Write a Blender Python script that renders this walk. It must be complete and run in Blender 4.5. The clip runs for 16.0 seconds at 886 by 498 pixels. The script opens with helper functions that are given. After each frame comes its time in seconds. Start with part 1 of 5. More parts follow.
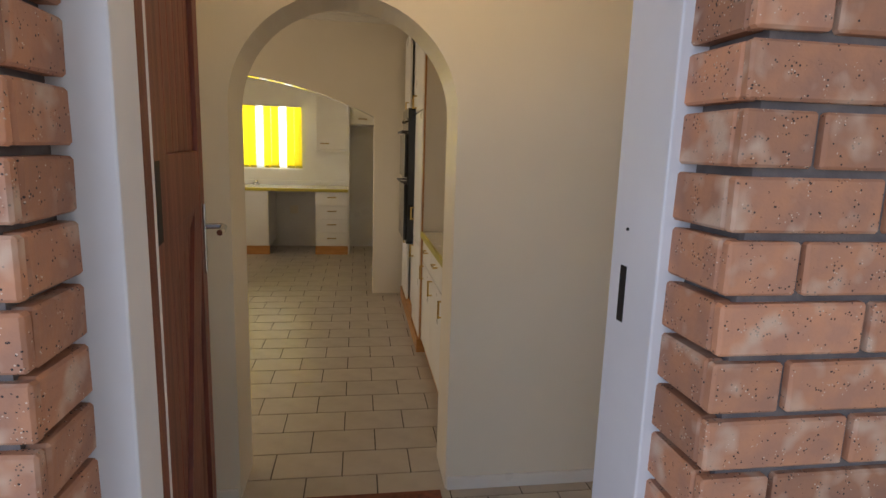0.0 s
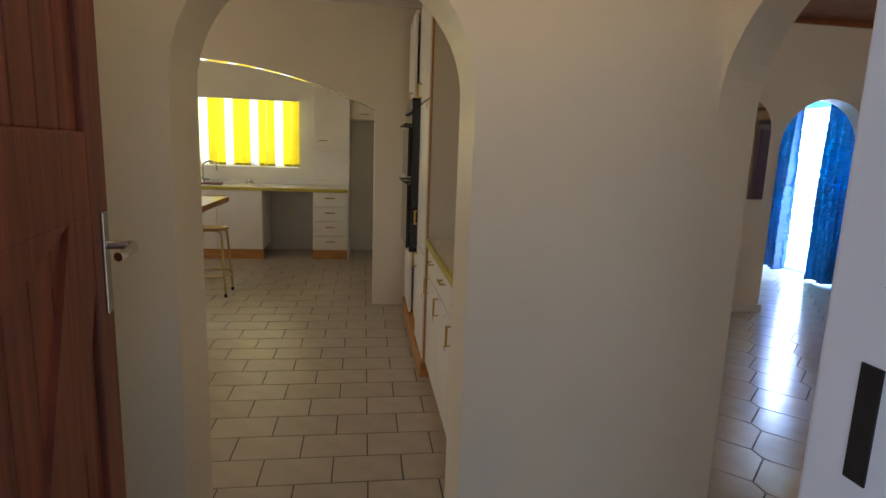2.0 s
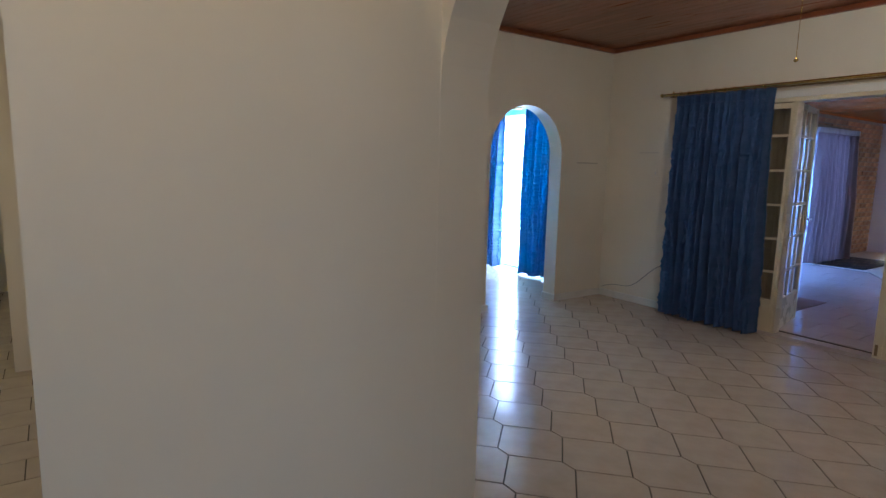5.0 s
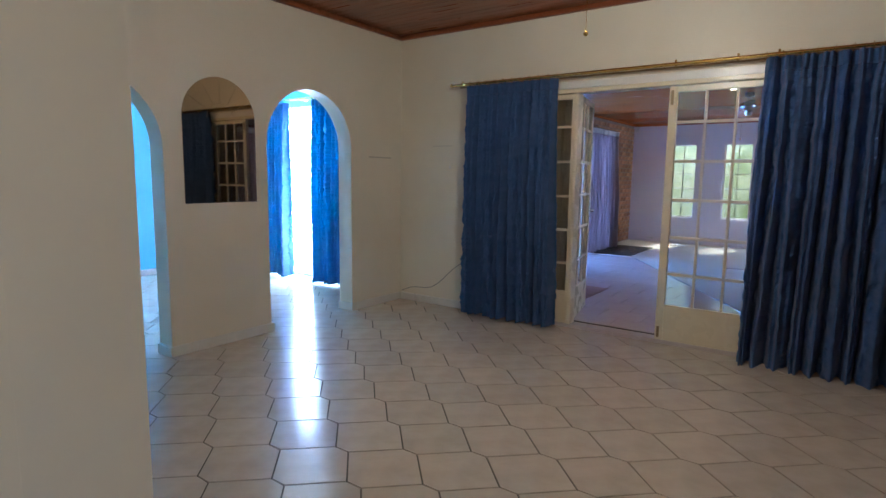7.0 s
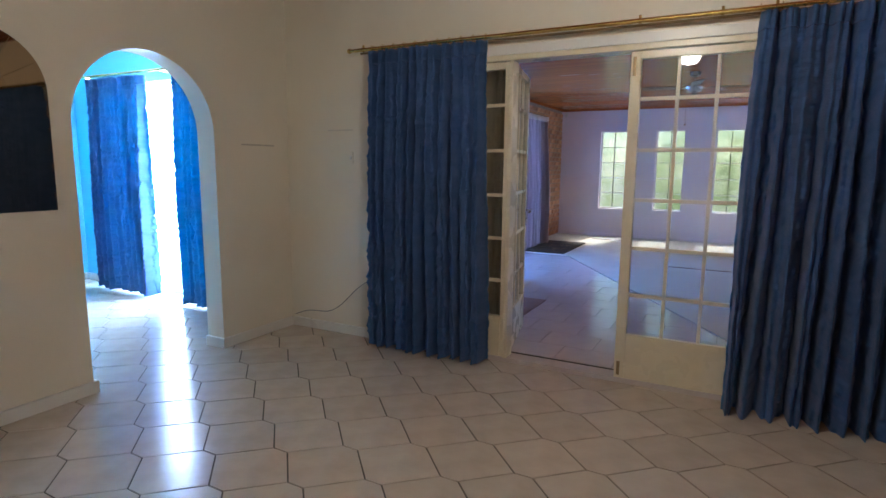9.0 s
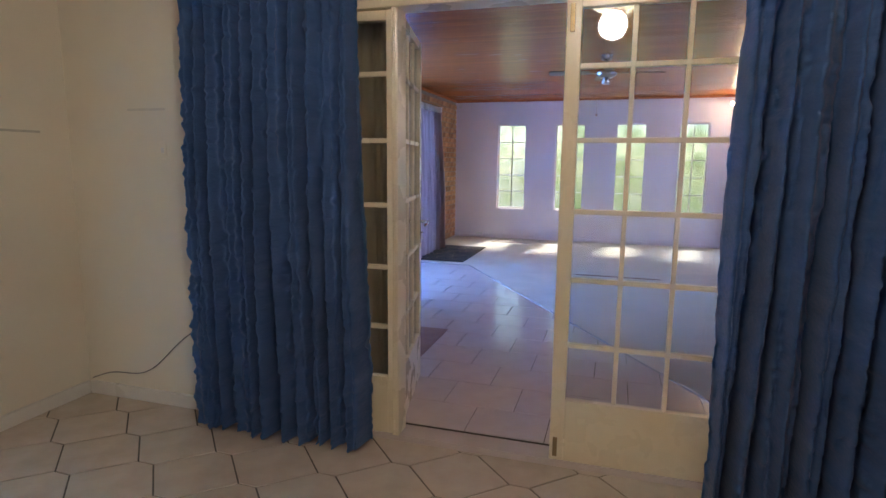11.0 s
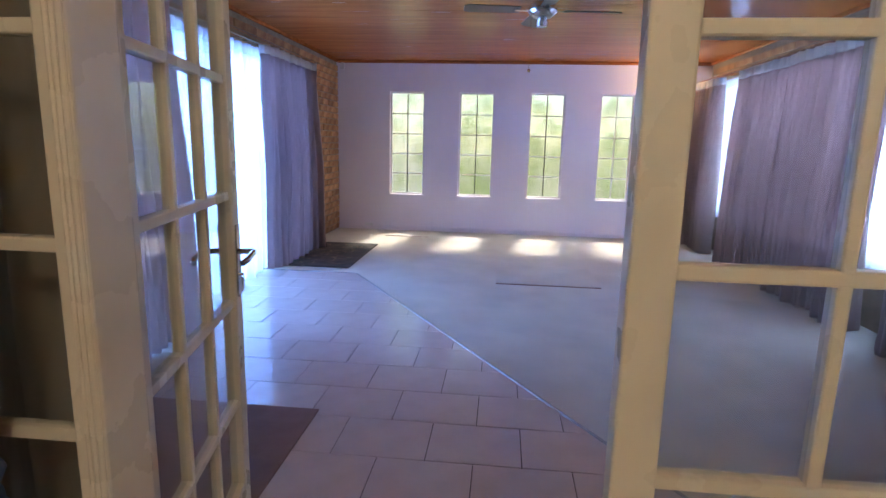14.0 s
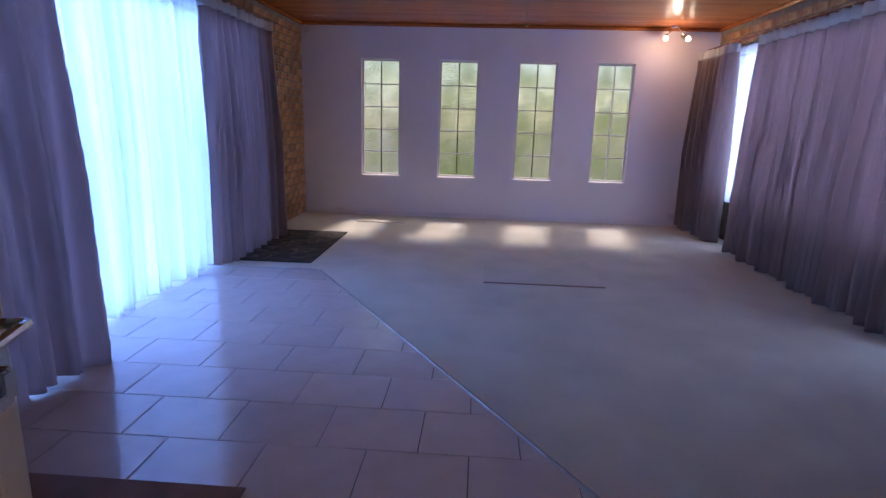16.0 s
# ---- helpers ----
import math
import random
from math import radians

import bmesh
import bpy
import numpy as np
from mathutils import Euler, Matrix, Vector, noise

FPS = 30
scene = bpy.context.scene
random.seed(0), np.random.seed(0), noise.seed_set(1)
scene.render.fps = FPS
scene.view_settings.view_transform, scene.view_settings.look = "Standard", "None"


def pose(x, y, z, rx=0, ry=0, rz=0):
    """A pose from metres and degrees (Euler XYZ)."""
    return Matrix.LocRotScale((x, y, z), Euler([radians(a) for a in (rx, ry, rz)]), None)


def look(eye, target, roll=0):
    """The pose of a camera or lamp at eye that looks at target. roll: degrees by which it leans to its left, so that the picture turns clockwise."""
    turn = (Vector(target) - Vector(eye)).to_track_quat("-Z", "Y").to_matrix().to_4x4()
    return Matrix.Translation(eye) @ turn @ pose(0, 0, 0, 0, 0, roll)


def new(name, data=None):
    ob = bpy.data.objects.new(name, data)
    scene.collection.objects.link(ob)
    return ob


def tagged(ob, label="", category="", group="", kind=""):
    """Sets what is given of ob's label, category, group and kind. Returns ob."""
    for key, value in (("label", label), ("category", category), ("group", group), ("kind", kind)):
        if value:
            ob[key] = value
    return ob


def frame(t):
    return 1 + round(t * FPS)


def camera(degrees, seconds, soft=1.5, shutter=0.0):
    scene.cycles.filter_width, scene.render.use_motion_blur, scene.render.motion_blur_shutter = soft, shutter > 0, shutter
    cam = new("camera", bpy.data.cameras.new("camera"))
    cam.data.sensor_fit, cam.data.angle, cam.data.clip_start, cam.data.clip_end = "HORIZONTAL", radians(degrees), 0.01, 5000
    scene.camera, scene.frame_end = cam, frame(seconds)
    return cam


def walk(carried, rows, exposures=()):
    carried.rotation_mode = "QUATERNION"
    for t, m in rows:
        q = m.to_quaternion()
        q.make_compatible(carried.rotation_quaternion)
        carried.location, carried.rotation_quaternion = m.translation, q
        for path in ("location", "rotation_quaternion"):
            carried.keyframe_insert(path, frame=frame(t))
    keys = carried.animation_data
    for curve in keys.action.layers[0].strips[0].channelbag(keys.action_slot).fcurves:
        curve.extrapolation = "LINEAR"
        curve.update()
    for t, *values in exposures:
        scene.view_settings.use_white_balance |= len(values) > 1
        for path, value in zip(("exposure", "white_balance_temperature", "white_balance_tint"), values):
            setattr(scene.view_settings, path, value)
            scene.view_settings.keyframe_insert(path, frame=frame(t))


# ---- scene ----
cam = camera(76.4, 16.0)
PATH = [
    (0, (-0.109, -0.25, 1.485), (0.189, 1.697, 1.138), 1.8),
    (0.5, (-0.106, -0.128, 1.481), (0.183, 1.82, 1.133), 1.9),
    (1, (-0.113, 0.0, 1.477), (0.168, 1.949, 1.127), 1.8),
    (1.5, (-0.098, 0.115, 1.463), (0.181, 2.065, 1.117), 1.9),
    (2, (-0.052, 0.285, 1.452), (0.23, 2.234, 1.106), 2.1),
    (2.5, (0.007, 0.417, 1.446), (0.295, 2.366, 1.098), 2.1),
    (3, (0.056, 0.56, 1.426), (0.412, 2.499, 1.085), 2.3),
    (3.5, (0.123, 0.68, 1.404), (0.639, 2.585, 1.081), 2.3),
    (4, (0.141, 0.772, 1.42), (0.898, 2.597, 1.11), 2.2),
    (4.5, (0.204, 0.849, 1.42), (1.158, 2.581, 1.118), 2.0),
    (5, (0.325, 0.906, 1.422), (1.452, 2.533, 1.133), 1.4),
    (7.3, (0.985, 1.37, 1.317), (2.629, 2.479, 1.055), 0.8),
    (7.5, (1.081, 1.421, 1.326), (2.738, 2.509, 1.059), 0.8),
    (8, (1.363, 1.537, 1.32), (3.057, 2.564, 1.048), 0.7),
    (8.5, (1.625, 1.684, 1.357), (3.345, 2.663, 1.068), 0.6),
    (9, (1.941, 1.84, 1.363), (3.691, 2.762, 1.067), 0.5),
    (9.5, (2.222, 1.951, 1.365), (4.015, 2.783, 1.064), 0.4),
    (10, (2.519, 2.055, 1.37), (4.347, 2.807, 1.064), 0.3),
    (10.2, (2.625, 2.097, 1.374), (4.467, 2.813, 1.069), 0.3),
    (12.5, (3.985, 2.5, 1.325), (5.925, 2.859, 1.0), 1.2),
    (13, (4.279, 2.577, 1.317), (6.227, 2.878, 0.981), 1.2),
    (13.5, (4.512, 2.616, 1.324), (6.466, 2.851, 0.969), 1.3),
    (14, (4.783, 2.641, 1.318), (6.739, 2.837, 0.946), 1.3),
    (14.5, (5.001, 2.68, 1.317), (6.957, 2.841, 0.928), 1.5),
    (15, (5.232, 2.684, 1.303), (7.185, 2.827, 0.897), 1.5),
    (15.5, (5.394, 2.680, 1.302), (7.343, 2.817, 0.875), 1.5),
    (16, (5.571, 2.711, 1.294), (7.517, 2.831, 0.845), 1.6),
]
walk(cam, [(t, look(eye, target, roll)) for t, eye, target, roll in PATH],
     [(0, 0.3, 6250, 10), (2.5, -0.05, 5800, 8), (3.5, -0.1, 5650, 8), (5, 0.2, 5600, 6), (7.3, 0.7, 5550, 3), (10, 0.7, 5950, 6), (12.5, 1.25, 6350, 8), (14.5, 0.5, 6450, 12), (16, -0.15, 6350, 20)])

# ---- world and lights ----
SUN_EL, SUN_AZ = radians(50), radians(-7)
world = bpy.data.worlds.new("sky_world")
scene.world = world
world.use_nodes = True
wn = world.node_tree.nodes
sky = wn.new("ShaderNodeTexSky")
sky.sky_type, sky.sun_disc = "NISHITA", False
sky.sun_elevation, sky.sun_rotation = SUN_EL, radians(90) - SUN_AZ
wn["Background"].inputs["Strength"].default_value = 0.15
world.node_tree.links.new(sky.outputs["Color"], wn["Background"].inputs["Color"])


def lamp(name, kind, m, energy, color=(1, 1, 1), size=None, size_y=None):
    d = bpy.data.lights.new(name, kind)
    d.energy, d.color = energy, color
    if kind == "AREA":
        d.shape, d.size, d.size_y = "RECTANGLE", size, size_y or size
    elif kind == "POINT":
        d.shadow_soft_size = size or 0.05
    ob = new(name, d)
    ob.matrix_world = m
    return ob


sun = lamp("sun", "SUN", look((0, 0, 0), (-math.cos(SUN_EL) * math.cos(SUN_AZ), -math.cos(SUN_EL) * math.sin(SUN_AZ), -math.sin(SUN_EL))), 5.0, (1.0, 0.93, 0.82))
sun.data.angle = radians(9.0)
SKY_BLUE = (0.45, 0.68, 1.0)
north = lamp("window_sky_light_north", "AREA", look((8.75, 5.22, 1.06), (8.75, 0, 1.06)), 400, (0.21, 0.47, 1.0), 4.6, 1.95)
north.data.spread = radians(88)
south = lamp("window_sky_light_south", "AREA", look((9.8, -0.32, 1.3), (9.8, 5, 1.3)), 420, SKY_BLUE, 4.5, 1.6)
south.data.spread = radians(140)
lamp("window_sky_light_dining", "AREA", look((5.98, 6.9, 1.3), (3, 6.9, 1.0)), 1450, (0.64, 0.82, 1.0), 1.6, 2.0)
lamp("window_sky_light_kitchen", "AREA", look((-1.9, 8.42, 1.6), (-1.9, 4, 1.0)), 27, (0.9, 0.95, 1.0), 1.9, 0.85)
# unseen warm fill, added to brighten the kitchen passage from the west
lamp("warm_fill_kitchen_west", "AREA", look((-3.68, 5.0, 1.5), (0, 5.0, 0.9)), 38, (1.0, 0.74, 0.48), 3.5, 1.2)
lamp("porch_sky_light", "AREA", look((-2.0, -1.9, 1.9), (0.5, 0.9, 1.1)), 44, (0.72, 0.8, 1.0), 3.0, 2.2)

# ---- materials ----


def mat(name, c1, c2=None, rough=0.5, scale=6.0, bump=0.1, bscale=60.0, metal=0.0, vary=0.0, trans=0.0, sheen=0.0, stain=0.0, coat=0.0, stretch=(1, 1, 1), island=0.0, rvar=0.08):
    m = bpy.data.materials.new(name)
    m.use_nodes = True
    nt = m.node_tree
    N, L = nt.nodes, nt.links
    b = N["Principled BSDF"]
    c2 = c2 or tuple(x * 0.86 for x in c1)
    tc = N.new("ShaderNodeTexCoord")
    mp = N.new("ShaderNodeMapping")
    mp.inputs["Scale"].default_value = stretch
    L.new(tc.outputs["Object"], mp.inputs["Vector"])
    n1 = N.new("ShaderNodeTexNoise")
    n1.inputs["Scale"].default_value, n1.inputs["Detail"].default_value = scale, 6
    n2 = N.new("ShaderNodeTexNoise")
    n2.inputs["Scale"].default_value, n2.inputs["Detail"].default_value = bscale, 4
    L.new(mp.outputs[0], n1.inputs["Vector"])
    L.new(mp.outputs[0], n2.inputs["Vector"])
    mx = N.new("ShaderNodeMix")
    mx.data_type = "RGBA"
    mx.inputs["A"].default_value, mx.inputs["B"].default_value = (*c1, 1), (*c2, 1)
    r = N.new("ShaderNodeMapRange")
    r.inputs["From Min"].default_value, r.inputs["From Max"].default_value = 0.35, 0.65
    L.new(n1.outputs["Fac"], r.inputs["Value"])
    L.new(r.outputs[0], mx.inputs["Factor"])
    col = mx.outputs["Result"]
    if vary or island:
        hs = N.new("ShaderNodeHueSaturation")
        oi = N.new("ShaderNodeObjectInfo") if vary else N.new("ShaderNodeNewGeometry")
        rr = N.new("ShaderNodeMapRange")
        k = vary or island
        rr.inputs["To Min"].default_value, rr.inputs["To Max"].default_value = 1 - k, 1 + k
        L.new(oi.outputs["Random" if vary else "Random Per Island"], rr.inputs["Value"])
        L.new(rr.outputs[0], hs.inputs["Value"])
        L.new(col, hs.inputs["Color"])
        col = hs.outputs["Color"]
    if stain:
        n3 = N.new("ShaderNodeTexNoise")
        n3.inputs["Scale"].default_value, n3.inputs["Detail"].default_value = 1.3, 8
        L.new(tc.outputs["Object"], n3.inputs["Vector"])
        r3 = N.new("ShaderNodeMapRange")
        r3.inputs["From Min"].default_value, r3.inputs["From Max"].default_value = 0.55, 0.75
        r3.inputs["To Max"].default_value = stain
        L.new(n3.outputs["Fac"], r3.inputs["Value"])
        m3 = N.new("ShaderNodeMix")
        m3.data_type, m3.blend_type = "RGBA", "MULTIPLY"
        m3.inputs["B"].default_value = (0.62, 0.55, 0.45, 1)
        L.new(r3.outputs[0], m3.inputs["Factor"])
        L.new(col, m3.inputs["A"])
        col = m3.outputs["Result"]
    L.new(col, b.inputs["Base Color"])
    rg = N.new("ShaderNodeMapRange")
    rg.inputs["To Min"].default_value, rg.inputs["To Max"].default_value = max(0.02, rough - rvar), rough + rvar
    L.new(n1.outputs["Fac"], rg.inputs["Value"])
    L.new(rg.outputs[0], b.inputs["Roughness"])
    b.inputs["Metallic"].default_value = metal
    b.inputs["Transmission Weight"].default_value = trans
    b.inputs["Sheen Weight"].default_value = sheen
    b.inputs["Coat Weight"].default_value = coat
    if bump:
        bp = N.new("ShaderNodeBump")
        bp.inputs["Strength"].default_value, bp.inputs["Distance"].default_value = bump, 0.004
        L.new(n2.outputs["Fac"], bp.inputs["Height"])
        L.new(bp.outputs[0], b.inputs["Normal"])
    return m


def cloth(name, c1, c2, through_colour, translucency, clear=0.0, scale=8.0, bscale=90.0, bump=0.4, stretch=(1, 1, 1), dist=0.004, vary=0.0):
    """Woven cloth: diffuse, part translucent, part open weave."""
    m = mat(name, c1, c2, rough=0.85, scale=scale, bump=bump, bscale=bscale, sheen=0.2, stretch=stretch, vary=vary)
    nt = m.node_tree
    N, L = nt.nodes, nt.links
    b, out = N["Principled BSDF"], N["Material Output"]
    for n in N:
        if n.bl_idname == "ShaderNodeBump":
            n.inputs["Distance"].default_value = dist
    tr = N.new("ShaderNodeBsdfTranslucent")
    tr.inputs["Color"].default_value = (*through_colour, 1)
    if vary:
        hs, oi, rr = N.new("ShaderNodeHueSaturation"), N.new("ShaderNodeObjectInfo"), N.new("ShaderNodeMapRange")
        rr.inputs["To Min"].default_value, rr.inputs["To Max"].default_value = 1 - vary, 1 + vary
        hs.inputs["Color"].default_value = (*through_colour, 1)
        L.new(oi.outputs["Random"], rr.inputs["Value"])
        L.new(rr.outputs[0], hs.inputs["Value"])
        L.new(hs.outputs[0], tr.inputs["Color"])
    ms = N.new("ShaderNodeMixShader")
    ms.inputs["Fac"].default_value = translucency
    L.new(b.outputs[0], ms.inputs[1])
    L.new(tr.outputs[0], ms.inputs[2])
    last = ms
    if clear:
        tp = N.new("ShaderNodeBsdfTransparent")
        m2 = N.new("ShaderNodeMixShader")
        m2.inputs["Fac"].default_value = clear
        L.new(ms.outputs[0], m2.inputs[1])
        L.new(tp.outputs[0], m2.inputs[2])
        last = m2
    L.new(last.outputs[0], out.inputs["Surface"])
    return m


def glow(name, colour, strength):
    m = bpy.data.materials.new(name)
    m.use_nodes = True
    b = m.node_tree.nodes["Principled BSDF"]
    b.inputs["Base Color"].default_value = (*colour, 1)
    b.inputs["Emission Color"].default_value, b.inputs["Emission Strength"].default_value = (*colour, 1), strength
    return m


def glass(name, colour=(1, 1, 1), rough=0.0, bump=0.0, bscale=40.0):
    m = mat(name, colour, colour, rough=rough, rvar=0.0, trans=1.0, bump=bump, bscale=bscale)
    m.node_tree.nodes["Principled BSDF"].inputs["IOR"].default_value = 1.45
    if not rough:
        b = m.node_tree.nodes["Principled BSDF"]
        for l in list(b.inputs["Roughness"].links):
            m.node_tree.links.remove(l)
        b.inputs["Roughness"].default_value = 0.0
    return m


def clear_glass(name):
    """Thin window glass: straight through, with a mirror gloss by Fresnel."""
    m = bpy.data.materials.new(name)
    m.use_nodes = True
    N, L = m.node_tree.nodes, m.node_tree.links
    tp, gl, ms = N.new("ShaderNodeBsdfTransparent"), N.new("ShaderNodeBsdfGlossy"), N.new("ShaderNodeMixShader")
    lw, pw, ad = N.new("ShaderNodeLayerWeight"), N.new("ShaderNodeMath"), N.new("ShaderNodeMath")
    tp.inputs["Color"].default_value = (0.93, 0.95, 0.94, 1)
    gl.inputs["Roughness"].default_value = 0.015
    lw.inputs["Blend"].default_value = 0.5
    pw.operation, ad.operation = "POWER", "MULTIPLY_ADD"
    pw.inputs[1].default_value = 5.0
    ad.inputs[1].default_value, ad.inputs[2].default_value = 0.9, 0.045
    L.new(lw.outputs["Facing"], pw.inputs[0])
    L.new(pw.outputs[0], ad.inputs[0])
    L.new(ad.outputs[0], ms.inputs["Fac"])
    L.new(tp.outputs[0], ms.inputs[1])
    L.new(gl.outputs[0], ms.inputs[2])
    L.new(ms.outputs[0], N["Material Output"].inputs["Surface"])
    return m


CREAM = mat("cream_wall_paint", (0.80, 0.74, 0.62), (0.76, 0.70, 0.58), 0.42, 1.5, 0.12, 45, stain=0.12)
LILAC = mat("lilac_white_wall_paint", (0.80, 0.74, 0.76), (0.76, 0.70, 0.73), 0.5, 1.5, 0.1, 45, stain=0.12)
BLUEWALL = mat("sky_blue_wall_paint", (0.16, 0.52, 0.72), (0.14, 0.48, 0.69), 0.5, 1.5, 0.1, 45)
WHITE = mat("white_gloss_paint", (0.80, 0.78, 0.74), (0.74, 0.71, 0.66), 0.3, 3, 0.06, 30, stain=0.2)
IVORY = mat("ivory_gloss_paint", (0.78, 0.70, 0.52), (0.72, 0.63, 0.45), 0.28, 5, 0.08, 40, stain=0.15)
STEELPAINT = mat("pale_grey_frame_paint", (0.72, 0.71, 0.74), (0.66, 0.65, 0.68), 0.35, 4, 0.08, 40, stain=0.2)
CEILWHITE = mat("white_ceiling_paint", (0.8, 0.77, 0.7), None, 0.7, 2, 0.05)
DOORWOOD = mat("meranti_door_wood", (0.19, 0.045, 0.022), (0.10, 0.022, 0.012), 0.5, 5, 0.25, 30, stretch=(6, 6, 0.5))
PLANK = mat("varnished_pine_ceiling", (0.50, 0.155, 0.038), (0.36, 0.10, 0.026), 0.24, 3, 0.12, 22, stretch=(6, 0.6, 6), island=0.14)
PLANK.node_tree.nodes["Principled BSDF"].inputs["Specular IOR Level"].default_value = 0.22
PLANK2 = mat("dark_stained_ceiling_boards", (0.27, 0.085, 0.035), (0.18, 0.055, 0.022), 0.3, 3, 0.12, 22, stretch=(6, 0.6, 6), island=0.12)
BRICK = mat("speckled_face_brick", (0.52, 0.24, 0.13), (0.40, 0.20, 0.13), 0.75, 18, 0.5, 90, vary=0.24)
STOCK = mat("yellow_stock_brick", (0.50, 0.29, 0.13), (0.36, 0.17, 0.08), 0.8, 10, 0.5, 60, vary=0.3)
MORTAR = mat("grey_mortar", (0.20, 0.17, 0.16), (0.13, 0.11, 0.11), 0.9, 20, 0.5, 120)
PALEMORTAR = mat("sandy_mortar", (0.33, 0.27, 0.20), (0.25, 0.2, 0.15), 0.9, 20, 0.5, 120)


def speckle(m, dark=(0.03, 0.02, 0.018), pale=(0.62, 0.47, 0.36)):
    """Iron spots and pale grit of a burnt face brick."""
    N, L = m.node_tree.nodes, m.node_tree.links
    b = N["Principled BSDF"]
    col = b.inputs["Base Color"].links[0].from_socket
    tc = N.new("ShaderNodeTexCoord")
    oi = N.new("ShaderNodeObjectInfo")
    ad = N.new("ShaderNodeVectorMath")
    sc = N.new("ShaderNodeVectorMath")
    sc.operation, sc.inputs["Scale"].default_value = "SCALE", 7.0
    cx = N.new("ShaderNodeCombineXYZ")
    L.new(oi.outputs["Random"], cx.inputs["X"])
    L.new(oi.outputs["Random"], cx.inputs["Z"])
    L.new(cx.outputs[0], sc.inputs[0])
    L.new(tc.outputs["Object"], ad.inputs[0])
    L.new(sc.outputs[0], ad.inputs[1])
    for scale, colour, lo, hi, big in ((150, dark, 0.18, 0.28, 0.53), (170, pale, 0.16, 0.24, 0.57), (15, pale, 0.43, 0.55, 0.0)):
        m1 = N.new("ShaderNodeMix")
        m1.data_type = "RGBA"
        m1.inputs["B"].default_value = (*colour, 1)
        r = N.new("ShaderNodeMapRange")
        r.inputs["From Min"].default_value, r.inputs["From Max"].default_value = hi, lo
        if big:
            v = N.new("ShaderNodeTexVoronoi")
            v.inputs["Scale"].default_value = scale
            L.new(ad.outputs[0], v.inputs["Vector"])
            L.new(v.outputs["Distance"], r.inputs["Value"])
            n = N.new("ShaderNodeTexNoise")
            n.inputs["Scale"].default_value = 45
            L.new(ad.outputs[0], n.inputs["Vector"])
            g = N.new("ShaderNodeMath")
            g.operation, g.inputs[1].default_value = "GREATER_THAN", big
            L.new(n.outputs["Fac"], g.inputs[0])
            k = N.new("ShaderNodeMath")
            k.operation = "MULTIPLY"
            L.new(r.outputs[0], k.inputs[0])
            L.new(g.outputs[0], k.inputs[1])
            L.new(k.outputs[0], m1.inputs["Factor"])
        else:
            n = N.new("ShaderNodeTexNoise")
            n.inputs["Scale"].default_value = scale
            L.new(ad.outputs[0], n.inputs["Vector"])
            r.inputs["From Min"].default_value, r.inputs["From Max"].default_value = 0.52, 0.68
            r.inputs["To Max"].default_value = 0.7
            L.new(n.outputs["Fac"], r.inputs["Value"])
            L.new(r.outputs[0], m1.inputs["Factor"])
        L.new(col, m1.inputs["A"])
        col = m1.outputs["Result"]
    L.new(col, b.inputs["Base Color"])


speckle(BRICK)
HEXTILE = mat("cream_hexagon_tile", (0.60, 0.535, 0.45), (0.53, 0.46, 0.38), 0.17, 7, 0.05, 14, vary=0.05, stain=0.12)
GROUT = mat("dark_grout", (0.10, 0.085, 0.07), (0.06, 0.05, 0.045), 0.9, 20, 0.2)
KTILE = mat("grey_beige_kitchen_tile", (0.47, 0.42, 0.35), (0.41, 0.36, 0.30), 0.33, 7, 0.06, 20, vary=0.06, stain=0.15)
LTILE = mat("pinkish_beige_tile", (0.64, 0.56, 0.53), (0.59, 0.51, 0.48), 0.17, 7, 0.12, 16, vary=0.04)
CARPET = mat("worn_beige_carpet", (0.62, 0.57, 0.48), (0.53, 0.49, 0.41), 0.95, 2.5, 0.9, 260, sheen=0.2, stain=0.3)
BLUECLOTH = cloth("royal_blue_curtain_cloth", (0.060, 0.125, 0.32), (0.040, 0.088, 0.24), (0.10, 0.66, 0.96), 0.17, scale=5, bscale=30, bump=1.0, stretch=(1, 1, 3.0), dist=0.006)
TAUPE = cloth("mauve_taupe_curtain_cloth", (0.31, 0.245, 0.225), (0.22, 0.17, 0.155), (0.74, 0.56, 0.55), 0.5, scale=3, bscale=120, bump=0.3, stretch=(1, 1, 0.25))
BEIGE = cloth("beige_brown_drape_cloth", (0.42, 0.34, 0.22), (0.35, 0.28, 0.18), (0.65, 0.52, 0.34), 0.55, scale=3, bscale=120, bump=0.3, stretch=(1, 1, 0.25))
HEADTAPE = cloth("white_header_tape", (0.75, 0.72, 0.68), (0.68, 0.64, 0.6), (0.8, 0.75, 0.7), 0.3)
SHEER = cloth("white_sheer_voile", (0.72, 0.75, 0.82), (0.55, 0.6, 0.72), (0.82, 0.78, 0.9), 0.5, clear=0.26, scale=9, bscale=150, bump=0.2, stretch=(1, 1, 0.1))
BRASS = mat("polished_brass", (0.75, 0.55, 0.20), (0.62, 0.44, 0.15), 0.22, 12, 0.05, metal=1.0)
BRONZE = mat("dull_bronze_track", (0.30, 0.22, 0.12), None, 0.4, 12, 0.05, metal=0.8)
DULLSTRIP = mat("dull_aluminium_strip", (0.36, 0.35, 0.34), (0.28, 0.27, 0.26), 0.5, 12, 0.1, metal=0.7)
CHROME = mat("worn_chrome", (0.66, 0.65, 0.63), None, 0.18, 12, 0.03, metal=1.0)
# real dark iron on the oven; on window bars it paints backlit darkness
DARKMETAL_AND_BACKLIT = mat("dark_iron_and_backlit_bar", (0.06, 0.055, 0.05), None, 0.5, 12, 0.1, metal=0.6)
PANE = clear_glass("clear_pane_glass")
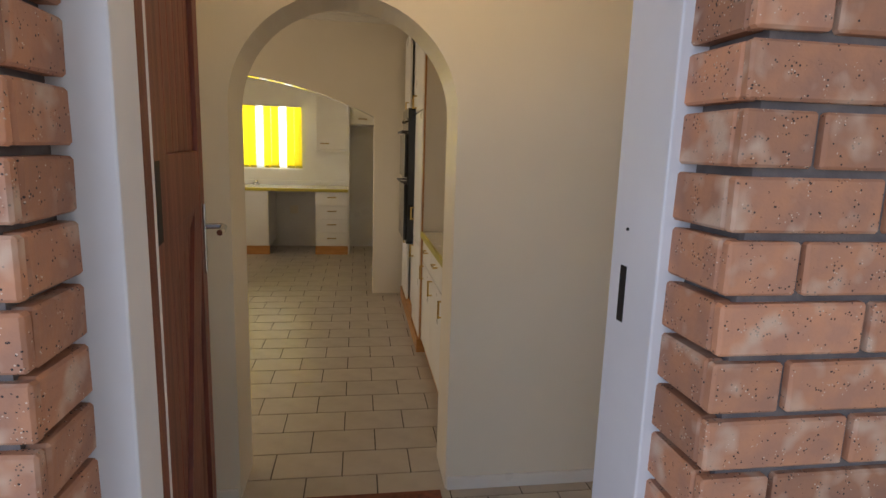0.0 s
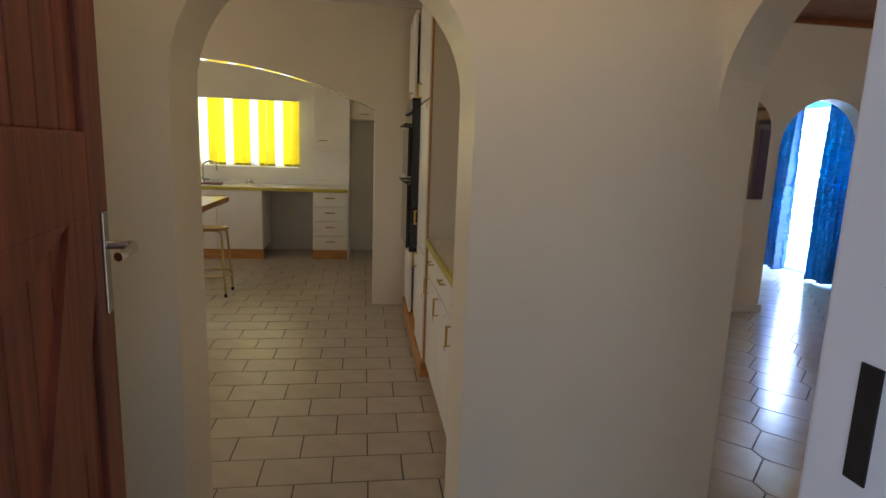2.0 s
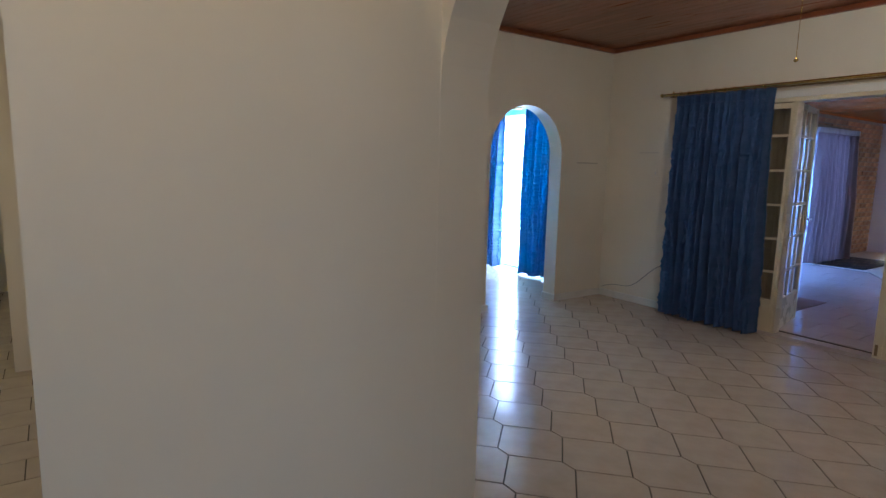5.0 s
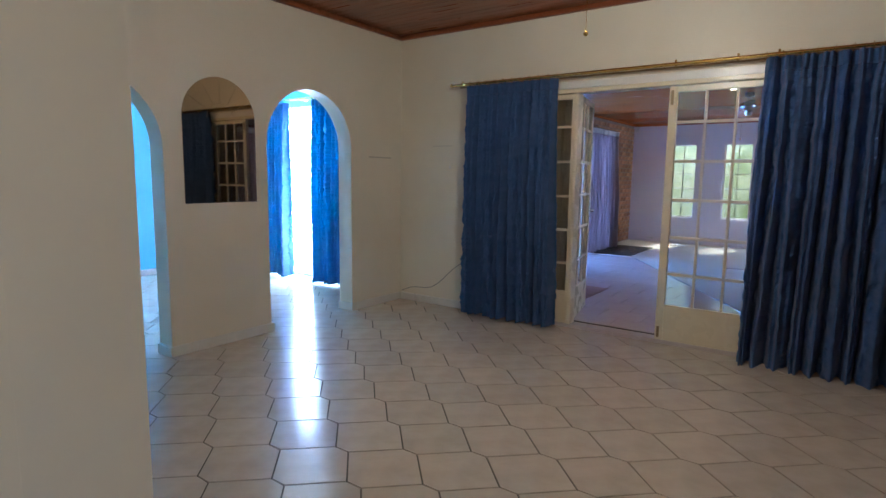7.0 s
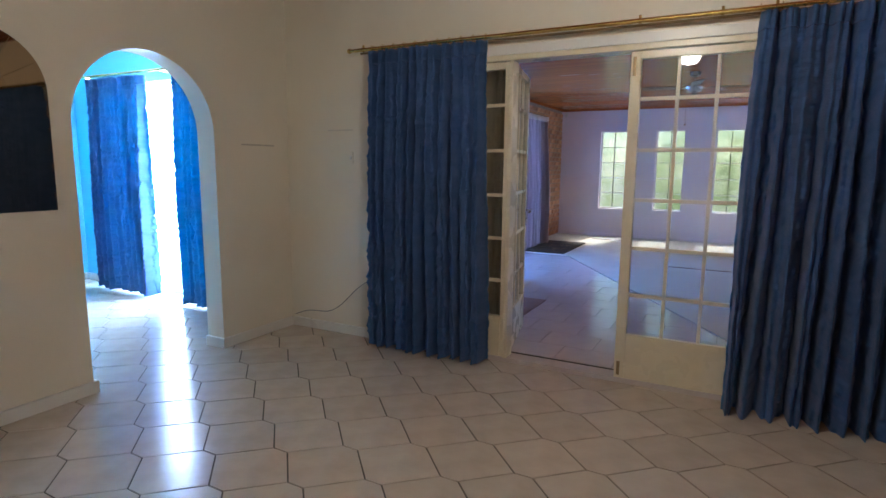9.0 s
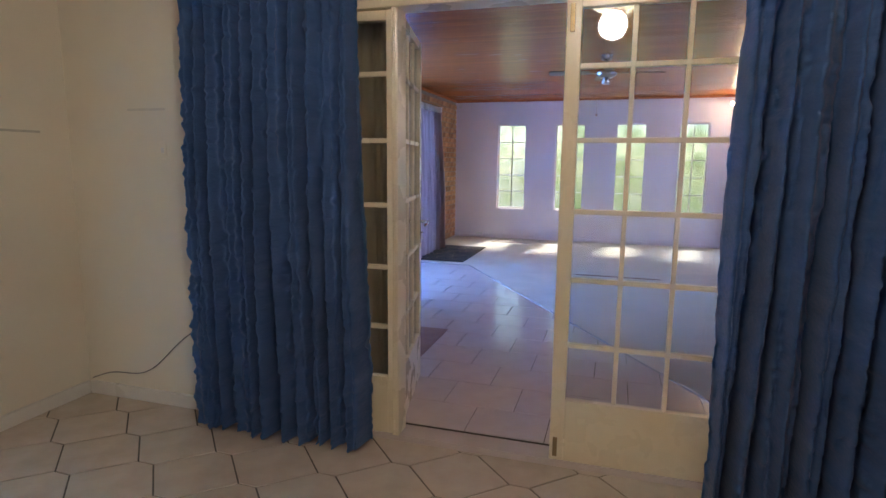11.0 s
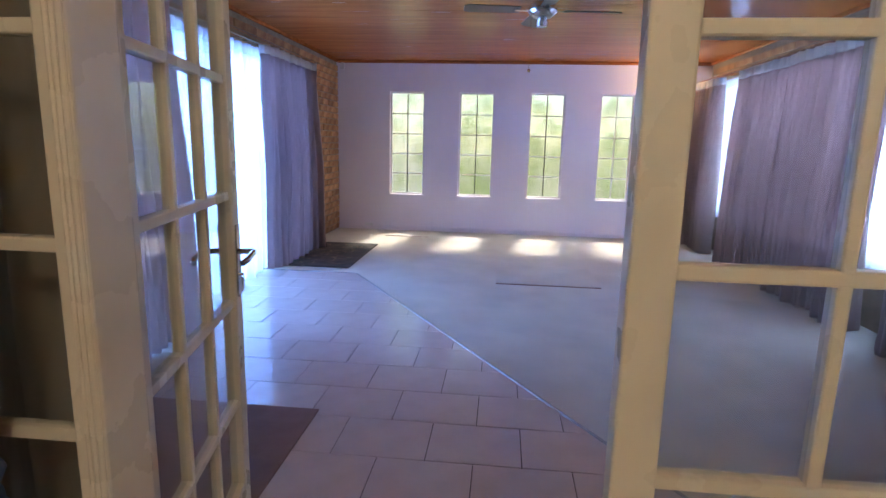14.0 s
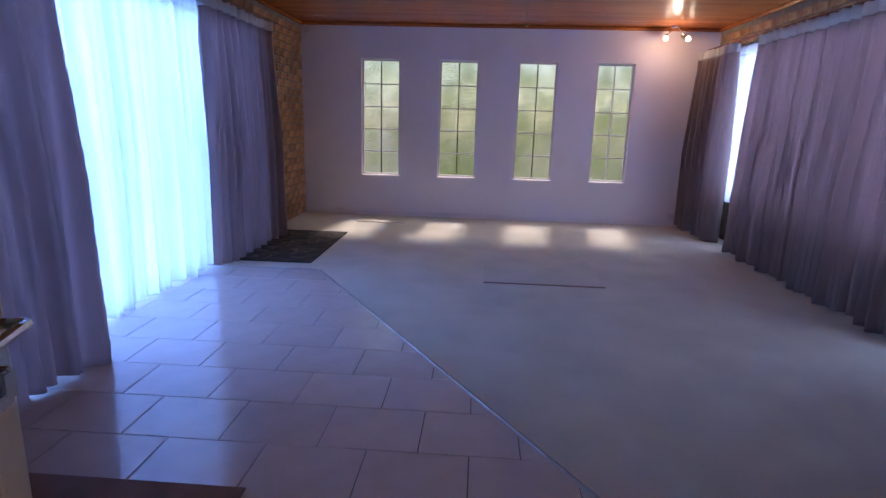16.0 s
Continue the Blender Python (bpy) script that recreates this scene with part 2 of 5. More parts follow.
OBSCURE = glass("obscure_pane_glass", (0.92, 0.97, 0.90), 0.22, 0.8, 35)
MIRROR = mat("bronze_tinted_mirror", (0.38, 0.29, 0.20), (0.38, 0.29, 0.20), 0.03, 6, 0.0, metal=1.0, rvar=0.01)
LAMINATE = mat("white_laminate", (0.78, 0.77, 0.73), (0.74, 0.72, 0.68), 0.3, 3, 0.02)
OAK = mat("oak_trim", (0.50, 0.25, 0.075), (0.40, 0.18, 0.05), 0.4, 6, 0.2, 40, stretch=(1, 6, 6))
WORKTOP = mat("cream_worktop", (0.72, 0.68, 0.58), (0.66, 0.62, 0.5), 0.25, 30, 0.02)
OLIVE = mat("yellow_green_edging", (0.50, 0.43, 0.06), None, 0.35, 5, 0.02)
YBLIND = cloth("yellow_blind_cloth", (0.85, 0.70, 0.03), (0.8, 0.62, 0.02), (0.95, 0.66, 0.012), 0.42, bscale=200, bump=0.1, vary=0.22)
WBLIND = cloth("white_blind_cloth", (0.8, 0.78, 0.74), (0.75, 0.73, 0.7), (0.85, 0.82, 0.82), 0.45, bscale=200, bump=0.1, vary=0.15)
BLACK = mat("black_oven_enamel", (0.012, 0.012, 0.013), None, 0.12, 5, 0.0)
YELLOWPAINT = mat("pale_yellow_metal_paint", (0.62, 0.47, 0.16), (0.55, 0.4, 0.13), 0.35, 8, 0.05)
RUBBER = mat("black_rubber", (0.02, 0.02, 0.02), None, 0.8)
RUGDARK = mat("dark_patterned_rug", (0.075, 0.06, 0.05), (0.025, 0.022, 0.022), 0.95, 9, 0.8, 160)
RUGGOLD = mat("worn_gold_rug_motif", (0.22, 0.16, 0.09), (0.1, 0.075, 0.05), 0.95, 14, 0.8, 160)
MATBROWN = mat("brown_floor_mat", (0.30, 0.19, 0.16), (0.24, 0.15, 0.125), 0.95, 6, 0.6, 200)
PLASTIC = mat("white_plastic", (0.75, 0.73, 0.7), None, 0.4, 5, 0.0)
CABLE = mat("grey_cable_sheath", (0.25, 0.23, 0.22), None, 0.6, 5, 0.0)
LEAF = cloth("green_foliage", (0.07, 0.14, 0.03), (0.12, 0.18, 0.04), (0.35, 0.5, 0.08), 0.45, bump=0.1)
SOIL = mat("paved_yard_ground", (0.25, 0.22, 0.18), (0.2, 0.18, 0.14), 0.9, 2, 0.4)
DARKHOLE = mat("dark_lock_slot", (0.012, 0.008, 0.006), None, 0.8)
BLADE = mat("dark_fan_blade_wood", (0.16, 0.09, 0.05), (0.11, 0.06, 0.035), 0.4, 4, 0.1)
BULB = glow("lit_frosted_shade", (1.0, 0.82, 0.55), 9.0)
SPOTGLOW = glow("lit_spot_bulb", (1.0, 0.85, 0.62), 10.0)
SOFFIT = mat("gloss_cream_soffit", (0.78, 0.74, 0.64), None, 0.07, 3, 0.02)

# ---- builders ----


def thing(name, label, category, loc=(0, 0, 0), rz=0.0, group="", kind=""):
    e = new(name)
    e.matrix_world = pose(*loc, 0, 0, rz)
    return tagged(e, label, category, group, kind)


def mesh_of(name, bm, material, smooth=False):
    bmesh.ops.recalc_face_normals(bm, faces=bm.faces)
    me = bpy.data.meshes.new(name)
    bm.to_mesh(me)
    bm.free()
    me.materials.append(material)
    if smooth:
        for p in me.polygons:
            p.use_smooth = True
    return me


def part(name, bm, material, parent=None, label="", smooth=False):
    ob = new(name, mesh_of(name, bm, material, smooth))
    ob.parent = parent
    if label:
        ob["label"] = label
    return ob


def piece(name, me, parent, m):
    ob = new(name, me)
    ob.parent = parent
    ob.matrix_basis = m
    return ob


def box(bm, x0, x1, y0, y1, z0, z1, bevel=0.0):
    m = Matrix.LocRotScale(((x0 + x1) / 2, (y0 + y1) / 2, (z0 + z1) / 2), None, (abs(x1 - x0), abs(y1 - y0), abs(z1 - z0)))
    r = bmesh.ops.create_cube(bm, size=1, matrix=m)
    if bevel:
        es = {e for v in r["verts"] for e in v.link_edges}
        bmesh.ops.bevel(bm, geom=list(es), offset=bevel, segments=2, affect="EDGES", profile=0.6)
    return bm


def boxes(*dims, bevel=0.0):
    bm = bmesh.new()
    for d in dims:
        box(bm, *d, bevel=bevel)
    return bm


def rod(bm, a, b, r, n=12, r2=None):
    a, b = Vector(a), Vector(b)
    d = b - a
    m = Matrix.Translation((a + b) / 2) @ d.to_track_quat("Z", "Y").to_matrix().to_4x4()
    bmesh.ops.create_cone(bm, cap_ends=True, segments=n, radius1=r, radius2=r if r2 is None else r2, depth=d.length, matrix=m)
    return bm


def ball(bm, c, r, n=12, sz=1.0):
    bmesh.ops.create_uvsphere(bm, u_segments=n, v_segments=max(6, n // 2), radius=r, matrix=Matrix.LocRotScale(c, None, (1, 1, sz)))
    return bm


def tube(bm, pts, r, n=8):
    """A round bar along a line of points."""
    rings = []
    pts = [Vector(p) for p in pts]
    for i, p in enumerate(pts):
        d = (pts[min(i + 1, len(pts) - 1)] - pts[max(i - 1, 0)]).normalized()
        q = d.to_track_quat("Z", "Y").to_matrix()
        rings.append([bm.verts.new(p + q @ Vector((r * math.cos(2 * math.pi * k / n), r * math.sin(2 * math.pi * k / n), 0))) for k in range(n)])
    for a, b in zip(rings, rings[1:]):
        best = min(range(n), key=lambda s: sum((a[k].co - b[(k + s) % n].co).length for k in range(n)))
        for k in range(n):
            bm.faces.new((a[k], a[(k + 1) % n], b[(k + 1 + best) % n], b[(k + best) % n]))
    bm.faces.new(rings[0])
    bm.faces.new(rings[-1])
    return bm


def lathe(bm, profile, n=20, c=(0, 0, 0)):
    rings = [[bm.verts.new((c[0] + r * math.cos(2 * math.pi * k / n), c[1] + r * math.sin(2 * math.pi * k / n), c[2] + z)) for k in range(n)] for r, z in profile]
    for a, b in zip(rings, rings[1:]):
        for k in range(n):
            bm.faces.new((a[k], a[(k + 1) % n], b[(k + 1) % n], b[k]))
    return bm


def prism(bm, poly, z0, z1):
    lo = [bm.verts.new((x, y, z0)) for x, y in poly]
    hi = [bm.verts.new((x, y, z1)) for x, y in poly]
    bm.faces.new(lo[::-1])
    bm.faces.new(hi)
    for i in range(len(poly)):
        j = (i + 1) % len(poly)
        bm.faces.new((lo[i], lo[j], hi[j], hi[i]))
    return bm


def curve_top(o, n=28):
    """The head of an opening (u0, u1, sill, spring, rise, shape) as points from u0 to u1."""
    u0, u1, _, spring, rise, shape = o
    c, a = (u0 + u1) / 2, (u1 - u0) / 2
    if shape == "flat":
        return [(u0, spring), (u1, spring)]
    pts = []
    for i in range(n + 1):
        if shape == "round":
            t = math.pi * (1 - i / n)
            pts.append((c + a * math.cos(t), spring + rise * math.sin(t)))
        else:
            rad = (a * a + rise * rise) / (2 * rise)
            u = u0 + (u1 - u0) * i / n
            pts.append((u, spring + rise - rad + math.sqrt(max(0, rad * rad - (u - c) ** 2))))
    return pts


def wall(name, axis, w0, w1, u0, u1, z0, z1, material, openings=(), label="", back=None):
    """A wall in the plane axis = w0..w1 from u0 to u1, with openings right through it."""
    bm = bmesh.new()
    cells, x = [], u0
    for o in sorted(openings):
        if o[0] > x:
            cells.append([(x, z0), (o[0], z0), (o[0], z1), (x, z1)])
        if o[2] > z0:
            cells.append([(o[0], z0), (o[1], z0), (o[1], o[2]), (o[0], o[2])])
        pts = curve_top(o)
        for (a, za), (b, zb) in zip(pts, pts[1:]):
            cells.append([(a, za), (b, zb), (b, z1), (a, z1)])
        x = o[1]
    if x < u1:
        cells.append([(x, z0), (u1, z0), (u1, z1), (x, z1)])
    for c in cells:
        def at(u, z, w):
            return (u, w, z) if axis == "y" else (w, u, z)
        fr = [bm.verts.new(at(u, z, w0)) for u, z in c]
        bk = [bm.verts.new(at(u, z, w1)) for u, z in c]
        bm.faces.new(fr)
        bm.faces.new(bk[::-1])
        for i in range(4):
            j = (i + 1) % 4
            if (Vector(fr[i].co) - Vector(fr[j].co)).length > 1e-5:
                bm.faces.new((fr[i], fr[j], bk[j], bk[i]))
    bmesh.ops.remove_doubles(bm, verts=bm.verts, dist=1e-5)
    inner = [f for f in bm.faces if all(len(e.link_faces) > 2 for e in f.edges)]
    bmesh.ops.delete(bm, geom=inner, context="FACES_ONLY")
    ob = part(name, bm, material)
    if back:
        ob.data.materials.append(back[1])
        for p in ob.data.polygons:
            if back[0](p.center, p.normal):
                p.material_index = 1
    return tagged(ob, label or "painted plaster wall", "wall", kind="structure")


def slab(name, x0, x1, y0, y1, z0, z1, material, label, category):
    return tagged(part(name, boxes((x0, x1, y0, y1, z0, z1)), material), label, category, kind="structure")


def strip(name, material, label, *dims, bevel=0.004, category="baseboard"):
    return tagged(part(name, boxes(*dims, bevel=bevel), material), label, category, kind="structure")

# ---- structure: entrance and hall ----
slab("ground", -120, 130, -120, 120, -0.25, -0.1, SOIL, "pale dusty paved yard around the house", "ground")
slab("porch_floor", -2.6, 2.2, -2.4, 0.70, -0.1, -0.004, KTILE, "dull grey-beige porch floor", "floor")
wall_entrance = wall("wall_entrance", "y", 0.425, 0.70, -2.6, 1.065, 0, 2.75, MORTAR, [(-0.50, 0.40, 0, 2.12, 0, "flat")],
                     "face-brick entrance wall, plastered cream inside", back=(lambda c, n: c.y > 0.69, CREAM))
wall("wall_hall_north", "y", 2.0, 2.28, -0.95, 1.205, 0, 2.75, CREAM, [(-0.593, 0.278, 0, 1.62, 0.425, "round")], "cream plaster hall wall with an arched opening to the kitchen")
wall("wall_hall_arch", "x", 1.065, 1.205, 0.70, 2.0, 0, 2.75, CREAM, [(0.8, 1.9995, 0, 1.60, 0.45, "round")], "cream plaster arch between hall and living room")
wall("wall_hall_west", "x", -0.95, -0.85, 0.70, 2.0, 0, 2.75, CREAM)
slab("ceiling_hall", -0.85, 1.065, 0.70, 2.0, 2.55, 2.6, CEILWHITE, "white hall ceiling", "ceiling")

# ---- structure: kitchen ----
wall("wall_kitchen_arch", "y", 5.45, 5.60, -3.6, 0.95, 0, 2.75, CREAM, [(-3.2, 0.04, 0, 1.78, 0.36, "segment")], "cream kitchen wall with a wide shallow arch",
     back=(lambda c, n: c.y > 5.46 and c.y < 5.59 and n.z < -0.5, SOFFIT))
wall("wall_kitchen_east", "x", 0.95, 1.065, 2.28, 8.45, 0, 2.75, CREAM)
wall("wall_kitchen_north", "y", 8.3, 8.45, -3.7, 0.95, 0, 2.75, LAMINATE, [(-2.9, -0.93, 1.14, 2.03, 0, "flat")], "white kitchen wall with a wide window")
# the west opening is unseen and only holds the added warm fill
wall("wall_kitchen_west", "x", -3.7, -3.6, 2.0, 8.3, 0, 2.75, CREAM, [(3.2, 6.8, 0.9, 2.1, 0, "flat")])
wall("wall_kitchen_south", "y", 2.0, 2.28, -3.6, -0.95, 0, 2.75, CREAM)
slab("ceiling_kitchen", -3.6, 0.95, 2.28, 8.3, 2.72, 2.75, CEILWHITE, "white kitchen ceiling", "ceiling")
strip("cornice_kitchen", CEILWHITE, "white moulded cornice", (-3.6, 0.95, 5.40, 5.449, 2.65, 2.70), (-3.6, 0.95, 5.37, 5.449, 2.70, 2.719), category="cornice")
slab("kitchen_floor", -3.6, 0.95, 0.70, 8.3, -0.1, -0.003, GROUT, "dark-grouted kitchen floor of grey-beige tiles", "floor")
slab("hall_subfloor", 0.95, 1.205, 0.70, 2.15, -0.1, -0.003, GROUT, "dark-grouted hall floor", "floor")
strip("threshold", DOORWOOD, "worn dark wooden threshold strip under the arch", (-0.55, 0.255, 1.90, 1.985, -0.002, 0.009), category="threshold")

# ---- structure: living room ----
wall("wall_living_west", "x", 1.065, 1.205, 2.28, 5.16, 0, 2.75, CREAM)
wall("wall_living_south_west", "x", 1.065, 1.205, -1.3, 0.70, 0, 2.75, CREAM)
wall("wall_living_south", "y", -1.4, -1.3, 1.065, 5.62, 0, 2.75, CREAM)
ARCH_BIG, ARCH_SMALL = (1.70, 2.94, 0, 1.50, 0.525, "round"), (3.80, 4.762, 0, 1.565, 0.485, "round")
wall("wall_living_north", "y", 5.16, 5.33, 1.065, 5.5, 0, 2.75, CREAM, [ARCH_BIG, ARCH_SMALL], "cream plaster wall with two arched openings",
     back=(lambda c, n: c.y > 5.32, WHITE))
wall("wall_living_east", "x", 5.5, 5.62, -1.3, 5.33, 0, 2.75, CREAM, [(0.93, 4.04, 0, 2.09, 0, "flat")], "off-white wall with a wide glazed door opening",
     back=(lambda c, n: c.x > 5.61, LILAC))
slab("living_floor", 1.205, 5.5, -1.3, 5.16, -0.1, -0.003, GROUT, "dark-grouted floor of cream hexagonal tiles", "floor")
slab("dining_floor", 1.205, 5.75, 5.16, 8.55, -0.1, -0.0035, GROUT, "dark-grouted floor of cream hexagonal tiles", "floor")


def plank_ceiling(name, x0, x1, y0, y1, z, along, width, material, label):
    """Tongue-and-groove boards with open joints, in one mesh."""
    bm = bmesh.new()
    a, b = (y0, y1) if along == "x" else (x0, x1)
    n = round((b - a) / width)
    for i in range(n):
        lo, hi = a + (b - a) * i / n + 0.002, a + (b - a) * (i + 1) / n - 0.002
        d = (x0, x1, lo, hi, z, z + 0.015) if along == "x" else (lo, hi, y0, y1, z, z + 0.015)
        box(bm, *d)
    box(bm, x0, x1, y0, y1, z + 0.006, z + 0.03)
    return tagged(part(name, bm, material), label, "ceiling", kind="structure")


plank_ceiling("ceiling_living", 1.205, 5.5, -1.3, 5.16, 2.735, "y", 0.09, PLANK2, "dark red stained board ceiling")
strip("ceiling_trim_living", PLANK2, "dark red wooden ceiling trim", (1.21, 5.498, 5.115, 5.158, 2.69, 2.733), (5.455, 5.498, -1.28, 5.115, 2.69, 2.733), bevel=0.01, category="trim")
strip("baseboard_living", WHITE, "cream-white painted skirting board", (2.925, 3.815, 5.138, 5.159, 0.001, 0.075), (4.747, 5.478, 5.138, 5.159, 0.001, 0.075),
      (5.478, 5.499, 4.05, 5.138, 0.001, 0.075), (5.478, 5.499, -1.28, 0.92, 0.001, 0.075), (2.918, 2.939, 5.138, 5.33, 0.001, 0.075), (3.801, 3.822, 5.138, 5.33, 0.001, 0.075),
      (4.740, 4.761, 5.138, 5.33, 0.001, 0.075))
strip("baseboard_hall", WHITE, "cream-white painted skirting board", (0.285, 1.2, 1.985, 1.999, 0.001, 0.06), (-0.85, -0.60, 1.985, 1.999, 0.001, 0.06))

# ---- structure: blue dining room ----
wall("wall_dining_north", "y", 8.55, 8.7, 1.065, 5.9, 0, 2.75, BLUEWALL, (), "bright sky-blue painted wall")
wall("wall_dining_east", "x", 5.75, 5.9, 5.33, 8.55, 0, 2.75, BLUEWALL, [(6.1, 7.8, 0.05, 2.12, 0, "flat")], "sky-blue wall with a tall window")
wall("wall_dining_west", "x", 1.065, 1.205, 5.33, 8.55, 0, 2.75, BLUEWALL)
slab("wall_dining_return", 5.5, 5.75, 5.25, 5.33, 0, 2.75, WHITE, "white plaster wall return", "wall")
slab("ceiling_dining", 1.205, 5.75, 5.33, 8.55, 2.6, 2.65, CEILWHITE, "white dining room ceiling", "ceiling")
strip("baseboard_dining", WHITE, "white painted skirting board", (1.21, 5.73, 8.53, 8.549, 0.001, 0.08), (5.729, 5.749, 7.85, 8.53, 0.001, 0.08))

# ---- structure: lounge ----
FL = 0.045
WINDOWS = [(3.755, 4.245), (2.775, 3.262), (1.81, 2.29), (0.885, 1.335)]
wall("wall_lounge_end", "x", 12.84, 13.02, -0.25, 5.25, 0, 2.75, LILAC, [(a, b, 0.57, 2.008, 0, "flat") for a, b in WINDOWS], "lilac-white wall with four tall narrow windows")
wall_lounge_north = wall("wall_lounge_north", "y", 5.012, 5.25, 5.62, 12.84, 0, 2.75, PALEMORTAR, [(6.4, 11.1, 0.05, 2.08, 0, "flat")], "yellow-brown face-brick wall with a wide window")
wall_lounge_south = wall("wall_lounge_south", "y", -0.25, -0.072, 5.62, 12.84, 0, 2.75, PALEMORTAR, [(7.2, 12.4, 0.55, 2.06, 0, "flat")], "yellow-brown face-brick wall with a wide window")
plank_ceiling("ceiling_lounge", 5.62, 12.84, -0.072, 5.012, 2.42, "y", 0.1, PLANK, "glossy orange-red varnished board ceiling")
strip("ceiling_trim_lounge", PLANK, "varnished wooden ceiling trim", (12.80, 12.838, -0.05, 4.99, 2.385, 2.418), (5.63, 12.80, 4.97, 4.998, 2.385, 2.418), (5.63, 12.80, -0.055, -0.03, 2.385, 2.418), bevel=0.008, category="trim")
slab("roof", -4, 13.3, -1.6, 9, 2.78, 2.9, CEILWHITE, "flat roof slab over the rooms", "roof")
slab("wall_upper_fill", 5.62, 12.84, 5.25, 5.3, 2.1, 2.78, PALEMORTAR, "outer wall top", "wall")


def edge_y(x):
    return 2.236 + (x - 7.248) * 0.638


lounge_floor = slab("lounge_floor", 5.62, 10.02, 1.2, 5.012, -0.1, FL - 0.006, GROUT, "thin dark-grouted floor of pinkish beige tiles", "floor")
carpet = tagged(part("carpet", prism(bmesh.new(), [(5.62, -0.072), (12.84, -0.072), (12.84, 5.012), (10.02, 5.012), (10.02, 4.03), (5.62, edge_y(5.62))], -0.09, FL), CARPET),
                "worn beige fitted carpet with stains", "carpet", kind="structure")
bm = bmesh.new()
tube(bm, [(5.62, edge_y(5.62), FL), (10.02, edge_y(10.02), FL)], 0.008, 6)
tube(bm, [(10.02, 4.025, FL), (10.02, 5.0, FL)], 0.008, 6)
tagged(part("carpet_edge_strip", bm, DULLSTRIP), "thin metal carpet edging strip", "trim", kind="structure")
slab("lounge_door_sill", 5.5, 5.62, 0.95, 4.02, -0.05, 0.03, LTILE, "pinkish beige tiled door sill", "threshold")
strip("skirting_lounge", LILAC, "narrow lilac-white skirting", (12.82, 12.839, 0.0, 5.0, FL, FL + 0.05))

# ---- entrance door ----
frame_e = thing("door_frame_entrance", "pale grey painted steel door frame in face brick", "door frame", kind="structure")
part("jamb", boxes((0.352, 0.405, 0.55, 0.712, 0, 2.12), (0.365, 0.43, 0.70, 0.722, 0, 2.14), bevel=0.004), STEELPAINT, frame_e)
part("jamb", boxes((-0.505, -0.42, 0.55, 0.64, 0, 2.12), (-0.505, -0.472, 0.6405, 0.712, 0, 2.12), (-0.53, -0.433, 0.70, 0.722, 0, 2.14), bevel=0.004), STEELPAINT, frame_e)
part("head", boxes((-0.42, 0.352, 0.55, 0.712, 2.06, 2.12), bevel=0.004), STEELPAINT, frame_e)
part("strike_plate", boxes((0.350, 0.3535, 0.648, 0.668, 1.195, 1.295)), DARKHOLE, frame_e, "dark slot of the lock strike")
for z in (1.36,):
    part("screw_hole", rod(bmesh.new(), (0.349, 0.655, z), (0.354, 0.655, z), 0.0028, 8), DARKHOLE, frame_e)

door = thing("entrance_door", "open dark red-brown wooden panel door with a lever handle", "door", (-0.424, 0.65, 0.012), 9.0)
T = 0.042


def bx(*d):
    return boxes(d, bevel=0.004)


# the leaf lies along local y, its visible face at x = 0
part("stile", bx(-T, 0, 0.0, 0.205, 0, 2.03), DOORWOOD, door)
part("stile", bx(-T, 0, 0.735, 0.845, 0, 2.03), DOORWOOD, door)
part("rail", bx(-T, -0.001, 0.205, 0.735, 0, 0.24), DOORWOOD, door)
part("rail", bx(-T, -0.001, 0.205, 0.735, 1.30, 1.45), DOORWOOD, door)
part("rail", bx(-T, -0.001, 0.205, 0.735, 1.92, 2.03), DOORWOOD, door)
for k in range(6):
    a = 0.205 + k * 0.53 / 6
    part("board", boxes((-T + 0.01, -0.012, a + 0.002, a + 0.53 / 6 - 0.002, 0.24, 1.30), (-T + 0.01, -0.012, a + 0.002, a + 0.53 / 6 - 0.002, 1.45, 1.92), bevel=0.003), DOORWOOD, door)
bm = bmesh.new()
prism(bm, [(0.205, 0.24), (0.30, 0.24), (0.735, 1.16), (0.735, 1.30), (0.205, 1.30), (0.205, 1.18), (0.62, 1.299), (0.205, 0.38)], -0.014, -0.002)
bmesh.ops.transform(bm, matrix=Matrix(((0, 0, 1, 0), (1, 0, 0, 0), (0, 1, 0, 0), (0, 0, 0, 1))), verts=bm.verts)
part("brace", bm, DOORWOOD, door, "diagonal brace of the lower panel")
part("lock_slot", boxes((-0.01, 0.0006, 0.082, 0.13, 1.30, 1.44)), DARKHOLE, door, "dark empty mortice slot")
hd = part("handle", tube(rod(boxes((0.0, 0.006, 0.785, 0.82, 1.10, 1.30), bevel=0.002), (0, 0.80, 1.235), (0.05, 0.80, 1.235), 0.009),
                         [(0.05, 0.80, 1.235), (0.056, 0.78, 1.235), (0.056, 0.70, 1.233), (0.05, 0.687, 1.232)], 0.009), CHROME, door, "chrome lever handle")

# ---- hall light ----
hl = thing("hall_ceiling_light", "small lit ceiling light", "ceiling light", (0.15, 1.35, 2.55))
part("base", rod(bmesh.new(), (0, 0, -0.03), (0, 0, -0.001), 0.09, 20), BRASS, hl)
part("shade", ball(bmesh.new(), (0, 0, -0.08), 0.09, 16, 0.7), BULB, hl, "lit frosted shade", True)

# ---- kitchen ----


